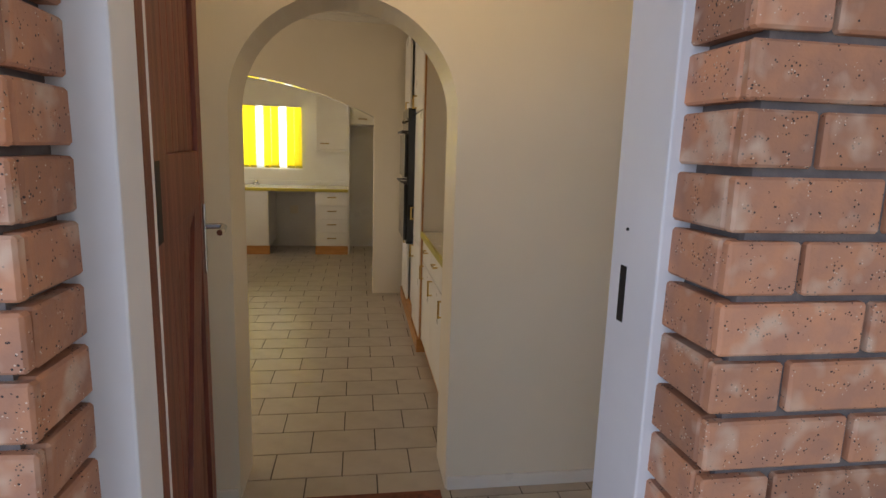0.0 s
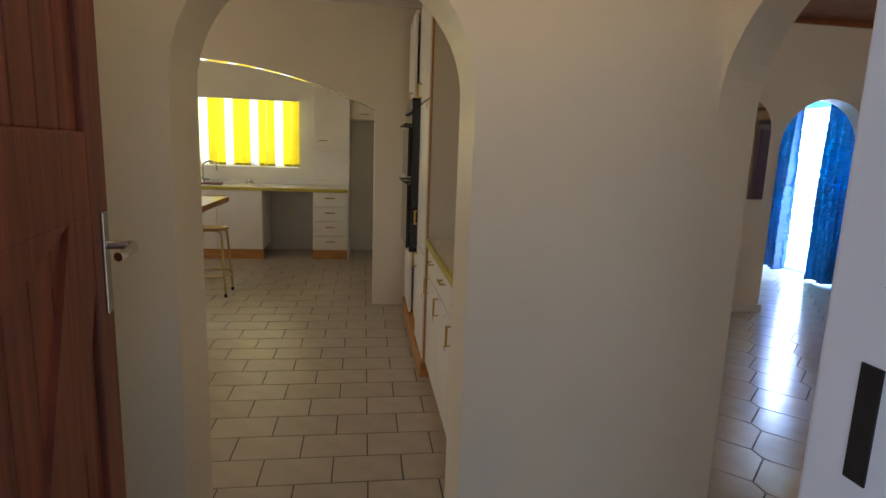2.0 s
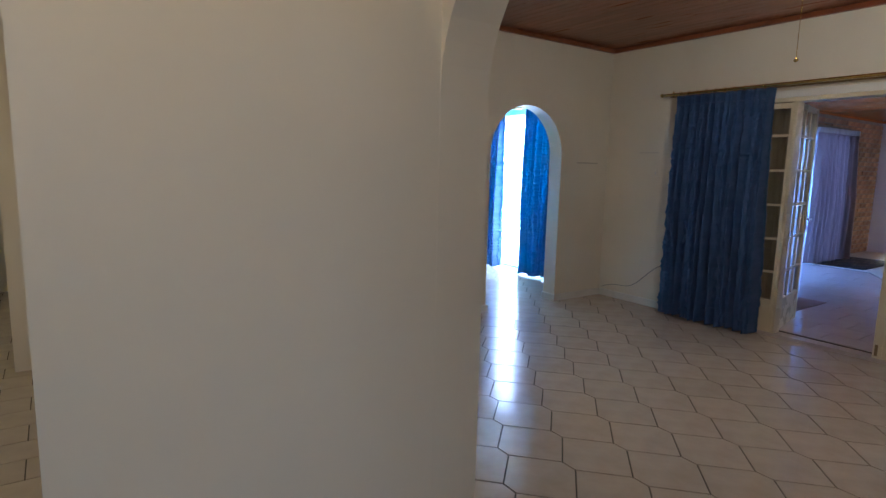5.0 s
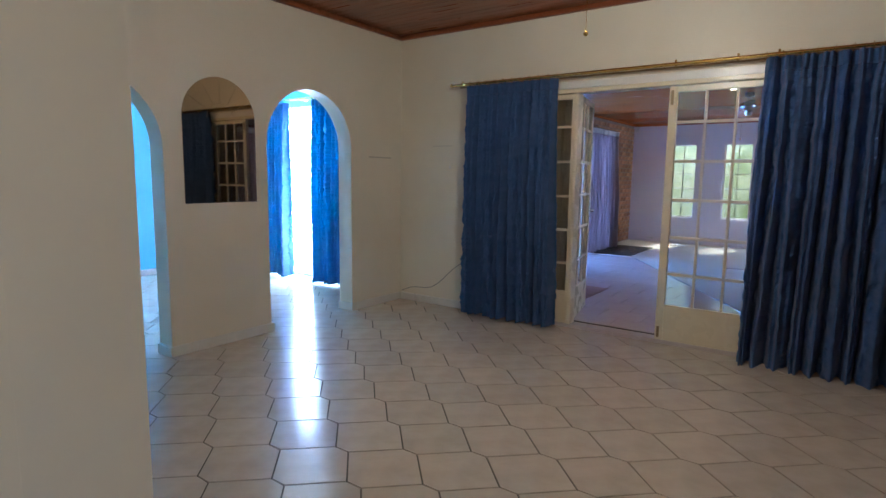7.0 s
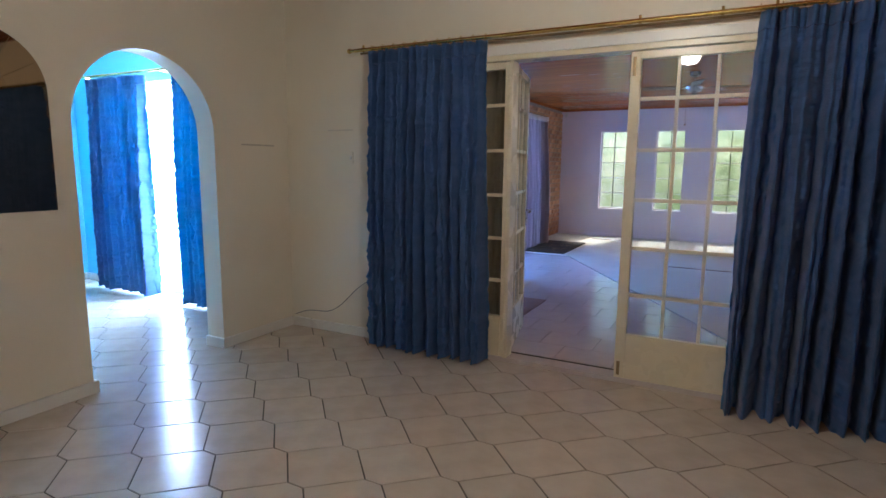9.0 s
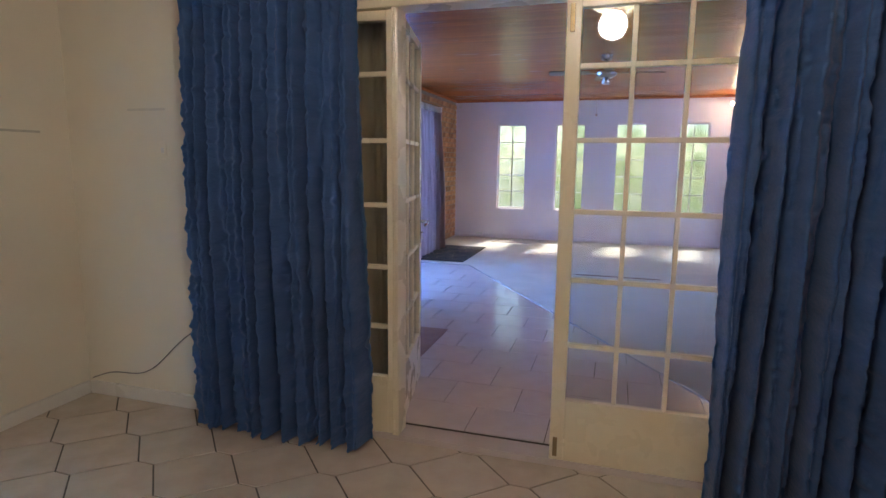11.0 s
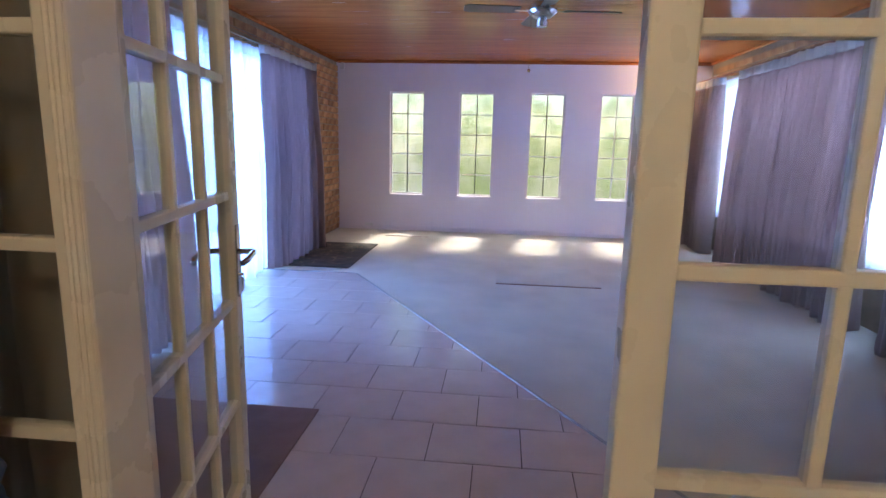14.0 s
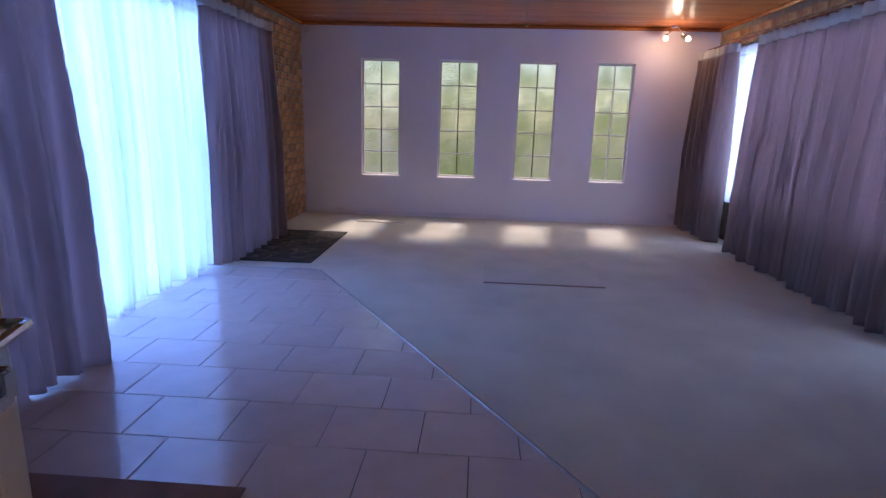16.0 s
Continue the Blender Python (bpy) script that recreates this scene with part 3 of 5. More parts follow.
def bar_handle(parent, c, length, out, along="z"):
    bm = bmesh.new()
    c, o = Vector(c), Vector(out)
    d = Vector((0, 0, 1)) if along == "z" else (Vector((0, 1, 0)) if abs(o.x) > 0 else Vector((1, 0, 0)))
    a, b = c - d * length / 2, c + d * length / 2
    rod(bm, a + o, b + o, 0.006, 8)
    rod(bm, a * 0.9 + c * 0.1, a * 0.9 + c * 0.1 + o, 0.005, 8)
    rod(bm, b * 0.9 + c * 0.1, b * 0.9 + c * 0.1 + o, 0.005, 8)
    return part("handle", bm, BRASS, parent, "brass bar handle")


def base_unit(name, y0, y1, label):
    """A base unit on the east side: a drawer over a door, facing west."""
    t = thing(name, label, "cabinet", (0.352, y0, 0), group="base units along the passage")
    w = y1 - y0
    part("body", boxes((0.02, 0.595, 0.001, w - 0.001, 0.1, 0.865)), LAMINATE, t)
    part("plinth", boxes((0.03, 0.05, 0, w, 0, 0.1)), OAK, t, "oak plinth")
    dr = part("drawer_front", bx(0, 0.018, 0.003, w - 0.003, 0.69, 0.86), LAMINATE, t)
    dd = part("door", bx(0, 0.018, 0.003, w - 0.003, 0.105, 0.683), LAMINATE, t)
    bar_handle(dr, (0.0, w / 2, 0.80), 0.10, (-0.025, 0, 0), "y")
    bar_handle(dd, (0.0, w - 0.06, 0.62), 0.10, (-0.025, 0, 0))
    return t


for k in range(3):
    base_unit("base_cabinet", 2.29 + k * 0.473, 2.29 + (k + 1) * 0.473, "white laminate base cabinet with drawer and brass handles")
wt = thing("worktop", "cream worktop with a yellow-green edge beside the passage", "worktop", (0.33, 2.285, 0.87))
part("slab", bx(0.02, 0.618, 0, 1.42, 0, 0.035), WORKTOP, wt)
part("edging", bx(0, 0.02, 0, 1.42, -0.002, 0.037), OLIVE, wt, "yellow-green edging")
tall = thing("tall_cabinet", "white floor-to-ceiling cabinet with oak edge and built-in oven", "cabinet", (0.35, 3.712, 0))
part("body", boxes((0.02, 0.598, 0.02, 1.655, 0.1, 2.5)), LAMINATE, tall)
part("side_panel", boxes((0.0, 0.598, 0.0, 0.018, 0.1, 2.5)), CREAM, tall, "beige side panel")
part("edge_strip", bx(-0.012, 0.0, -0.004, 0.024, 0.1, 2.5), OAK, tall, "oak corner strip")
part("plinth", boxes((-0.03, 0.598, -0.004, 1.655, 0, 0.1)), OAK, tall, "oak plinth")
for a, b in ((0.028, 0.54), (1.10, 1.65)):
    for z0, z1, hz in ((0.11, 0.78, 0.68), (0.79, 1.75, 0.98), (1.76, 2.49, 1.84)):
        dd = part("door", bx(-0.018, 0, a, b, z0, z1), LAMINATE, tall)
        bar_handle(dd, (-0.018, (a + 0.06) if a > 0.5 else (b - 0.06), hz), 0.1, (-0.028, 0, 0))
oven = part("oven", bx(-0.075, 0.018, 0.55, 1.09, 0.72, 1.80), BLACK, tall, "black glass double oven")
for z in (1.22, 1.62):
    bm = rod(bmesh.new(), (-0.115, 0.58, z), (-0.115, 1.06, z), 0.009, 8)
    for y in (0.60, 1.04):
        rod(bm, (-0.115, y, z), (-0.075, y, z), 0.007, 8)
    part("oven_handle", bm, DARKMETAL_AND_BACKLIT, oven)
for z0, z1 in ((0.75, 1.2), (1.26, 1.6)):
    part("oven_door", bx(-0.098, -0.076, 0.56, 1.08, z0, z1), BLACK, oven)
for k in range(4):
    part("knob", rod(bmesh.new(), (-0.093, 0.62 + k * 0.12, 1.71), (-0.075, 0.62 + k * 0.12, 1.71), 0.016, 12), CHROME, oven)

dw = thing("drawer_cabinet", "white four-drawer kitchen cabinet on an oak plinth", "cabinet", (-0.69, 7.585, 0))
part("body", boxes((0, 0.44, 0.02, 0.70, 0.12, 0.872)), LAMINATE, dw)
part("plinth", boxes((-0.005, 0.44, 0.012, 0.05, 0, 0.12)), OAK, dw, "oak plinth")
for k in range(4):
    d = part("drawer_front", bx(0.003, 0.437, 0, 0.018, 0.125 + k * 0.187, 0.125 + k * 0.187 + 0.181), LAMINATE, dw)
    bar_handle(d, (0.22, 0, 0.125 + k * 0.187 + 0.11), 0.12, (0, -0.025, 0), "x")
sk = thing("sink_cabinet", "white double-door sink cabinet on an oak plinth", "cabinet", (-3.5, 7.585, 0))
part("body", boxes((0, 2.19, 0.02, 0.70, 0.12, 0.872)), LAMINATE, sk)
part("plinth", boxes((0, 2.195, 0.012, 0.05, 0, 0.12)), OAK, sk, "oak plinth")
for k in range(4):
    d = part("door", bx(0.003 + k * 0.547, 0.545 + k * 0.547, 0, 0.018, 0.125, 0.868), LAMINATE, sk)
    bar_handle(d, (0.06 + k * 0.547 if k % 2 else 0.48 + k * 0.547, 0, 0.80), 0.11, (0, -0.025, 0), "x")
kt = thing("kitchen_worktop", "cream worktop with yellow-green edge under the window", "worktop", (-3.5, 7.56, 0.875))
part("slab", bx(0, 3.25, 0.02, 0.738, 0, 0.035), WORKTOP, kt)
part("edging", bx(0, 3.25, 0, 0.02, -0.003, 0.037), OLIVE, kt, "yellow-green edging")
part("upstand", bx(0, 3.25, 0.722, 0.738, 0.036, 0.10), LAMINATE, kt)
sink = thing("sink", "stainless sink with a curved tap", "sink", (-2.15, 7.95, 0.911))
part("basin", boxes((-0.42, 0.42, -0.22, 0.22, 0.0, 0.008), bevel=0.003), CHROME, sink)
tap = part("tap", tube(rod(bmesh.new(), (0, 0.17, 0.008), (0, 0.17, 0.06), 0.02), [(0, 0.17, 0.06), (0, 0.17, 0.2)] + [(0.09 - 0.09 * math.cos(i * math.pi / 8), 0.17, 0.2 + 0.09 * math.sin(i * math.pi / 8)) for i in range(1, 8)] + [(0.18, 0.17, 0.17)], 0.011), CHROME, sink)
part("tap_handle", rod(rod(bmesh.new(), (-0.09, 0.17, 0.05), (0.09, 0.17, 0.05), 0.012), (0, 0.17, 0.06), (0, 0.13, 0.09), 0.008), CHROME, sink)
tray = thing("sink_tray", "small red-brown tray by the tap", "tray", (-2.05, 7.85, 0.92))
part("tray", bx(-0.2, 0.2, -0.08, 0.08, 0, 0.02), DOORWOOD, tray)
soap = thing("soap_bottle", "white plastic soap bottle on the worktop", "bottle", (-2.63, 8.12, 0.911))
part("bottle", lathe(bmesh.new(), [(0, 0), (0.035, 0), (0.036, 0.1), (0.03, 0.12), (0.012, 0.13), (0.012, 0.16), (0, 0.16)]), PLASTIC, soap)
pot = thing("plug_point", "small round chrome plug on the worktop", "plug", (-1.55, 8.1, 0.911))
part("plug", ball(rod(bmesh.new(), (0, 0, 0), (0, 0, 0.03), 0.05, 16), (0, 0, 0.045), 0.03, 12), CHROME, pot)
sock = thing("wall_socket", "cream plastic wall socket in the appliance gap", "socket", (-1.05, 8.297, 0.55))
part("plate", bx(-0.06, 0.06, -0.012, 0, -0.06, 0.06), CREAM, sock)
wc = thing("wall_cabinet", "white wall cabinet with a pelmet rail", "cabinet", (-0.70, 7.95, 1.42))
part("body", boxes((0, 0.44, 0.02, 0.347, 0.02, 0.95)), LAMINATE, wc)
d = part("door", bx(0.002, 0.438, 0, 0.018, 0.02, 0.95), LAMINATE, wc)
bar_handle(d, (0.12, 0, 0.1), 0.12, (0, -0.025, 0), "x")
part("pelmet", bx(-0.005, 0.44, -0.01, 0.347, -0.015, 0.018), LAMINATE, wc)
fr = thing("fridge_housing", "white tall panel and cupboard over an empty fridge recess", "cabinet", (-0.255, 7.6, 0))
part("side_panel", boxes((0, 0.022, 0, 0.698, 0, 2.37)), LAMINATE, fr)
part("cupboard", boxes((0.023, 1.19, 0.08, 0.698, 1.79, 2.37)), LAMINATE, fr)
d = part("door", bx(0.026, 0.6, 0.06, 0.079, 1.80, 2.365), LAMINATE, fr)
bar_handle(d, (0.2, 0.06, 1.86), 0.12, (0, -0.025, 0), "x")

table = thing("breakfast_bar", "cream-topped breakfast bar with oak edging on a flared pedestal", "table", (-1.42, 5.22, 0))
part("tabletop", bx(-2.1, -0.012, 0.012, 1.10, 0.865, 0.90), WORKTOP, table)
part("edging", boxes((-2.1, 0, 0, 0.012, 0.85, 0.902), (-0.012, 0, 0.012, 1.10, 0.85, 0.902), bevel=0.003), OAK, table, "oak edging")
bm = bmesh.new()
rings = []
for i in range(15):
    s = i / 14
    f = 0.42 * max(0, (s - 0.35) / 0.65) ** 3
    zz = 0.12 + s * 0.73
    rings.append([bm.verts.new(p) for p in ((-0.36 + f * 0.75, 0.28 - f * 0.4, zz), (-0.36 + f * 0.75, 0.80 + f * 0.4, zz), (-1.05 - f, 0.80 + f * 0.4, zz), (-1.05 - f, 0.28 - f * 0.4, zz))])
for a, b in zip(rings, rings[1:]):
    for k in range(4):
        bm.faces.new((a[k], a[(k + 1) % 4], b[(k + 1) % 4], b[k]))
part("pedestal", bm, LAMINATE, table, "white flared pedestal")
part("plinth", bx(-1.07, -0.34, 0.26, 0.82, 0, 0.12), OAK, table, "oak plinth")


def stool(loc, rz):
    t = thing("bar_stool", "pale yellow metal stool with a round seat on rubber feet", "stool", loc, rz, group="stools at the breakfast bar")
    part("seat", lathe(bmesh.new(), [(0, 0.63), (0.15, 0.63), (0.158, 0.64), (0.15, 0.652), (0, 0.655)], 28), OAK, t, "round wooden seat")
    for sx, sy in ((1, 1), (1, -1), (-1, 1), (-1, -1)):
        lg = part("leg", tube(bmesh.new(), [(0.0, 0.0, 0.622), (sx * 0.085, sy * 0.085, 0.622), (sx * 0.11, sy * 0.11, 0.60), (sx * 0.118, sy * 0.118, 0.55), (sx * 0.145, sy * 0.145, 0.03)], 0.0105), YELLOWPAINT, t)
        part("rubber_foot", rod(bmesh.new(), (sx * 0.146, sy * 0.146, 0), (sx * 0.145, sy * 0.145, 0.03), 0.014, 10), RUBBER, lg)
    part("foot_ring", tube(bmesh.new(), [(0.19 * math.cos(a * math.pi / 12), 0.19 * math.sin(a * math.pi / 12), 0.2) for a in range(25)], 0.008), YELLOWPAINT, t)
    return t


stool((-1.48, 5.845, 0), 0)
stool((-1.87, 5.30, 0), 20)

# kitchen window with vertical blind
kw = thing("window_1", "white kitchen window behind a vertical blind", "window", (-2.9, 8.38, 1.14), kind="structure")
part("window_frame", boxes((0, 1.97, 0, 0.04, 0, 0.04), (0, 1.97, 0, 0.04, 0.85, 0.89), (0, 0.04, 0, 0.04, 0.04, 0.85), (1.93, 1.97, 0, 0.04, 0.04, 0.85), (0.64, 0.67, 0, 0.04, 0.04, 0.85), (1.3, 1.33, 0, 0.04, 0.04, 0.85)), WHITE, kw)
for a, b in ((0.04, 0.64), (0.67, 1.3), (1.33, 1.93)):
    part("pane", boxes((a, b, 0.018, 0.022, 0.04, 0.85)), PANE, kw).visible_shadow = False
blind = thing("vertical_blind", "yellow and white vertical blind at the kitchen window", "blind", (-2.88, 8.285, 0))
part("rail", bx(0, 1.96, -0.02, 0.012, 2.02, 2.05), PLASTIC, blind)
random.seed(7)
N = 18
for i in range(N):
    white = i % 3 == 0
    bm = bmesh.new()
    w, a = 0.106, radians(random.uniform(-14, 14))
    cols = []
    for j in range(5):
        u = (j / 4 - 0.5) * w
        bow = 0.006 * (1 - (2 * j / 4 - 1) ** 2)
        cols.append([bm.verts.new((0.04 + i * 1.93 / N + 0.04 + u * math.cos(a) - bow * math.sin(a), -0.012 + u * math.sin(a) - bow * math.cos(a), z)) for z in (1.155 + random.uniform(-0.004, 0.004), 2.02)])
    for c, e in zip(cols, cols[1:]):
        bm.faces.new((c[0], e[0], e[1], c[1]))
    part("slat", bm, WBLIND if white else YBLIND, blind)
    if not white:
        part("hem_weight", boxes((0.045 + i * 1.93 / N, 0.04 + i * 1.93 / N + 0.1, -0.02, -0.008, 1.155, 1.185)), OLIVE, blind)

# ---- French doors between living room and lounge ----
ROWS_Z = [0.292, 0.552, 0.846, 1.142, 1.440, 1.738, 1.955]


def door_leaf(name, label, loc, rz, handle=False, kind="", end=0.062, W=0.742, S=0.062):
    """A glazed leaf 0.74 wide along local -y, three panes wide and six high."""
    t = thing(name, label, "door", loc, rz, group="glazed doors between the rooms", kind=kind)
    D = 0.04
    part("stile", bx(-D / 2, D / 2, -S, 0, 0, 2.0), IVORY, t)
    part("stile", bx(-D / 2, D / 2, -W, -W + end, 0, 2.0), IVORY, t)
    part("top_rail", bx(-D / 2 + 0.001, D / 2 - 0.001, -W + end, -S, 1.955, 2.0), IVORY, t)
    part("bottom_rail", bx(-D / 2 + 0.001, D / 2 - 0.001, -W + end, -S, 0, 0.29), IVORY, t)
    for z in ROWS_Z[1:-1]:
        part("glazing_bar", bx(-0.013, 0.013, -W + end, -S, z - 0.022, z), IVORY, t)
    col = (W - S - end) / 3
    for k in (1, 2):
        part("glazing_bar", bx(-0.0125, 0.0125, -S - col * k - 0.010, -S - col * k + 0.010, 0.29, 1.955), IVORY, t)
    for r in range(6):
        for k in range(3):
            zt = ROWS_Z[r + 1] - (0.022 if r < 5 else 0)
            p = part("pane", boxes((-0.002, 0.002, -S - col * (k + 1) + 0.010 * (k < 2), -S - col * k - 0.010 * (k > 0), ROWS_Z[r], zt)), PANE, t)
            p.visible_shadow = False
    if handle:
        for s in (-1, 1):
            bm = boxes((s * D / 2, s * (D / 2 + 0.005), -W + 0.015, -W + 0.05, 0.85, 1.05), bevel=0.001)
            rod(bm, (s * D / 2, -W + 0.033, 0.975), (s * (D / 2 + 0.045), -W + 0.033, 0.975), 0.008)
            tube(bm, [(s * (D / 2 + 0.045), -W + 0.033, 0.975), (s * (D / 2 + 0.05), -W + 0.06, 0.977), (s * (D / 2 + 0.048), -W + 0.13, 0.97), (s * (D / 2 + 0.04), -W + 0.145, 0.965)], 0.008)
            part("handle", bm, CHROME, t, "worn chrome lever handle")
        part("key", tube(boxes((-0.034, -0.032, -W + 0.02, -W + 0.045, 0.865, 0.905)), [(-0.02, -W + 0.033, 0.91), (-0.035, -W + 0.033, 0.91)], 0.004), CHROME, t)
    else:
        part("bolt", boxes((-D / 2 - 0.008, -D / 2, -0.035, -0.015, 0.02, 0.11), bevel=0.002), BRONZE, t, "tarnished flush bolt")
        part("bolt", boxes((-D / 2 - 0.008, -D / 2, -0.035, -0.015, 1.86, 1.97), bevel=0.002), BRONZE, t, "tarnished flush bolt")
    return t


df = thing("door_frame_lounge", "ivory painted door frame with four glazed leaves", "door frame", kind="structure")
for y0, y1 in ((0.931, 0.975), (1.70, 1.732), (3.205, 3.237), (3.981, 4.039)):
    post = part("post", boxes((5.49, 5.596, y0, y1, 0.03, 2.035), bevel=0.005), IVORY, df)
    for f in (0.22, 0.5, 0.78):
        y = y0 + (y1 - y0) * f
        part("bead", tube(bmesh.new(), [(5.489, y, 0.035), (5.489, y, 2.03)], 0.0045, 8), IVORY, post)
part("head", boxes((5.49, 5.625, 0.931, 4.039, 2.036, 2.088), bevel=0.005), IVORY, df)
part("architrave", boxes((5.478, 5.489, 0.90, 4.07, 2.07, 2.13), bevel=0.004), WHITE, df)
door_leaf("glazed_door", "closed ivory glazed door with eighteen small panes", (5.525, 2.476, 0.03), 0)
door_leaf("glazed_door", "open ivory glazed door with chrome lever handle", (5.600, 3.242, 0.035), 102, True, W=0.685, S=0.045)
door_leaf("glazed_door", "ivory fixed glazed leaf half hidden by a blue curtain", (5.525, 3.980, 0.03), 0, end=0.028)
door_leaf("glazed_door", "ivory fixed glazed leaf hidden behind a blue curtain", (5.535, 1.70, 0.03), 0)

# ---- curtains ----


def curtain(name, label, axis, w, u0, u1, z0, z1, pleats, depth, material, seed, head=0.09, head_material=None, flare=0.0, group="", header=True, pucker=0.005, ragged=0.0, room=-1):
    """A pleated curtain hanging in the plane axis = w between u0 and u1."""
    rnd = random.Random(seed)
    quilted = pucker > 0.01
    n, rows = pleats * (20 if quilted else 14), 230 if quilted else 70
    ph = [rnd.uniform(-0.5, 0.5) for _ in range(pleats + 2)]
    am = [rnd.uniform(0.6, 1.35) for _ in range(pleats + 2)]
    sw = [rnd.uniform(-1, 1) for _ in range(pleats + 2)]
    t = thing(name, label, "curtain", (0, 0, 0), group=group)

    def fold(q):
        v = 0.5 + 0.5 * math.cos(2 * math.pi * q)
        return 1 - 2 * v * v if quilted else 2 * abs(math.sin(math.pi * q)) ** 0.85 - 1

    def sheet(za, zb, m, nm, steps, k0):
        bm = bmesh.new()
        grid = []
        for r in range(steps + 1):
            z = zb + (za - zb) * r / steps
            s = (z1 - z) / (z1 - z0)
            line = []
            for i in range(n + 1):
                f = i / n
                p = f * pleats
                k = int(p)
                q = p - k
                pa = am[k] * (1 - q) + am[k + 1] * q
                pp = ph[k] * (1 - q) + ph[k + 1] * q
                ss = sw[k] * (1 - q) + sw[k + 1] * q
                gather = 0.4 + 0.7 * min(1, s * 1.6 + 0.1)
                wave = (0.10 * noise.noise((z * 9, k * 3.7, seed)) + 0.05 * noise.noise((z * 26, p * 2, seed + 5))) if quilted else 0.0
                d = room * depth * gather * pa * fold(p + wave + pp * (0.3 + 0.25 * s))
                d += depth * 0.38 * gather * math.sin(2 * math.pi * (p * 2.3 + pp + s * ss * 0.7))
                u = u0 + (u1 - u0) * (0.5 + (f - 0.5) * (1 + flare * (s - 0.2)))
                u += 0.016 * ss * math.sin(s * 5) + 0.006 * noise.noise((f * 20, z * 9, seed))
                d += pucker * (0.75 * noise.noise((u * 11, z * 46, seed + 3)) + 0.5 * noise.noise((u * 34, z * 20, seed + 8))) * (1 if s > 0.05 else 0.3)
                d += depth * 0.30 * max(0.0, 1 - s / 0.10) * math.sin(2 * math.pi * (p * 3 + pp))
                zz = z + (ragged * (0.5 * math.sin(p * 2.1 + seed) + 0.5 * pp) if r == steps and nm == "drape" else 0)
                c = (u, w + d + k0, zz) if axis == "y" else (w + d + k0, u, zz)
                line.append(bm.verts.new(c))
            grid.append(line)
        for a, b in zip(grid, grid[1:]):
            for i in range(n):
                bm.faces.new((a[i], a[i + 1], b[i + 1], b[i]))
        ob = part(nm, bm, m, t, smooth=True)
        so = ob.modifiers.new("thickness", "SOLIDIFY")
        so.thickness = 0.003
        return ob

    sheet(z0, z1 - head, material, "drape", rows, 0)
    sheet(z1 - head, z1, head_material or material, "header", 4, 0.0)
    return t


curtain("blue_curtain", "long royal blue quilted curtain covering the fixed glazed leaf", "x", 5.37, 3.345, 4.275, 0.02, 2.15, 11, 0.062, BLUECLOTH, 3, flare=0.04, group="blue curtains at the glazed doors", ragged=0.012, pucker=0.019)
curtain("blue_curtain", "wide royal blue quilted curtain beside the closed glazed door", "x", 5.375, 0.02, 1.83, 0.0, 2.15, 18, 0.062, BLUECLOTH, 5, flare=0.05, group="blue curtains at the glazed doors", ragged=0.012, pucker=0.019)
curtain("lining_drape", "beige-brown drape hanging behind the fixed glazed leaf", "x", 5.74, 3.33, 4.15, 0.06, 2.12, 7, 0.03, BEIGE, 8, group="lounge drapes")
curtain("lining_drape", "beige-brown drape behind the second fixed glazed leaf", "x", 5.74, 0.80, 1.66, 0.06, 2.12, 7, 0.03, BEIGE, 9, group="lounge drapes")
rail = thing("curtain_rail", "polished brass curtain rail over the glazed doors", "curtain rail", (5.41, 0, 2.178))
part("pole", rod(bmesh.new(), (0, -0.15, 0), (0, 4.41, 0), 0.0135, 16), BRASS, rail)
part("track", rod(bmesh.new(), (0.035, -0.15, -0.018), (0.035, 4.38, -0.018), 0.008, 8), BRONZE, rail)
part("finial", ball(rod(bmesh.new(), (0, 4.40, 0), (0, 4.45, 0), 0.012, 12), (0, 4.455, 0), 0.019, 14), BRASS, rail)
for y in (0.0, 0.9, 1.75, 2.0, 2.42, 4.33):
    part("bracket", rod(rod(bmesh.new(), (0, y, 0), (0.088, y, 0.012), 0.006, 8), (0, y, -0.016), (0, y, 0.03), 0.008, 8), BRASS, rail)
for k in range(11):
    part("ring", tube(bmesh.new(), [(0.021 * math.cos(a * math.pi / 8), 3.37 + k * 0.088, 0.021 * math.sin(a * math.pi / 8)) for a in range(17)], 0.0028, 6), BRASS, rail)
for k in range(19):
    part("ring", tube(bmesh.new(), [(0.021 * math.cos(a * math.pi / 8), 0.06 + k * 0.098, 0.021 * math.sin(a * math.pi / 8)) for a in range(17)], 0.0028, 6), BRASS, rail)

# ---- living room small things ----
bm = bmesh.new()
c, r, zs = 3.386, 0.302, 1.725
prism(bm, [(c - r, 1.10), (c + r, 1.10)] + [(c + r * math.cos(a * math.pi / 24), zs + r * math.sin(a * math.pi / 24)) for a in range(25)], 0, 0.006)
bmesh.ops.transform(bm, matrix=Matrix(((1, 0, 0, 0), (0, 0, -1, 5.1595), (0, 1, 0, 0), (0, 0, 0, 1))), verts=bm.verts)
mirror = thing("arched_mirror", "bronze-tinted arched wall mirror with etched fan lines", "mirror")
part("glass", bm, MIRROR, mirror)
bm = bmesh.new()
for a in (30, 60, 90, 120, 150):
    ca, sa = math.cos(radians(a)), math.sin(radians(a))
    rod(bm, (c + 0.11 * ca, 5.1535, zs + 0.11 * sa), (c + 0.295 * ca, 5.1535, zs + 0.295 * sa), 0.0014, 4)
tube(bm, [(c + 0.11 * math.cos(a * math.pi / 14), 5.1535, zs + 0.11 * math.sin(a * math.pi / 14)) for a in range(15)], 0.0014, 4)
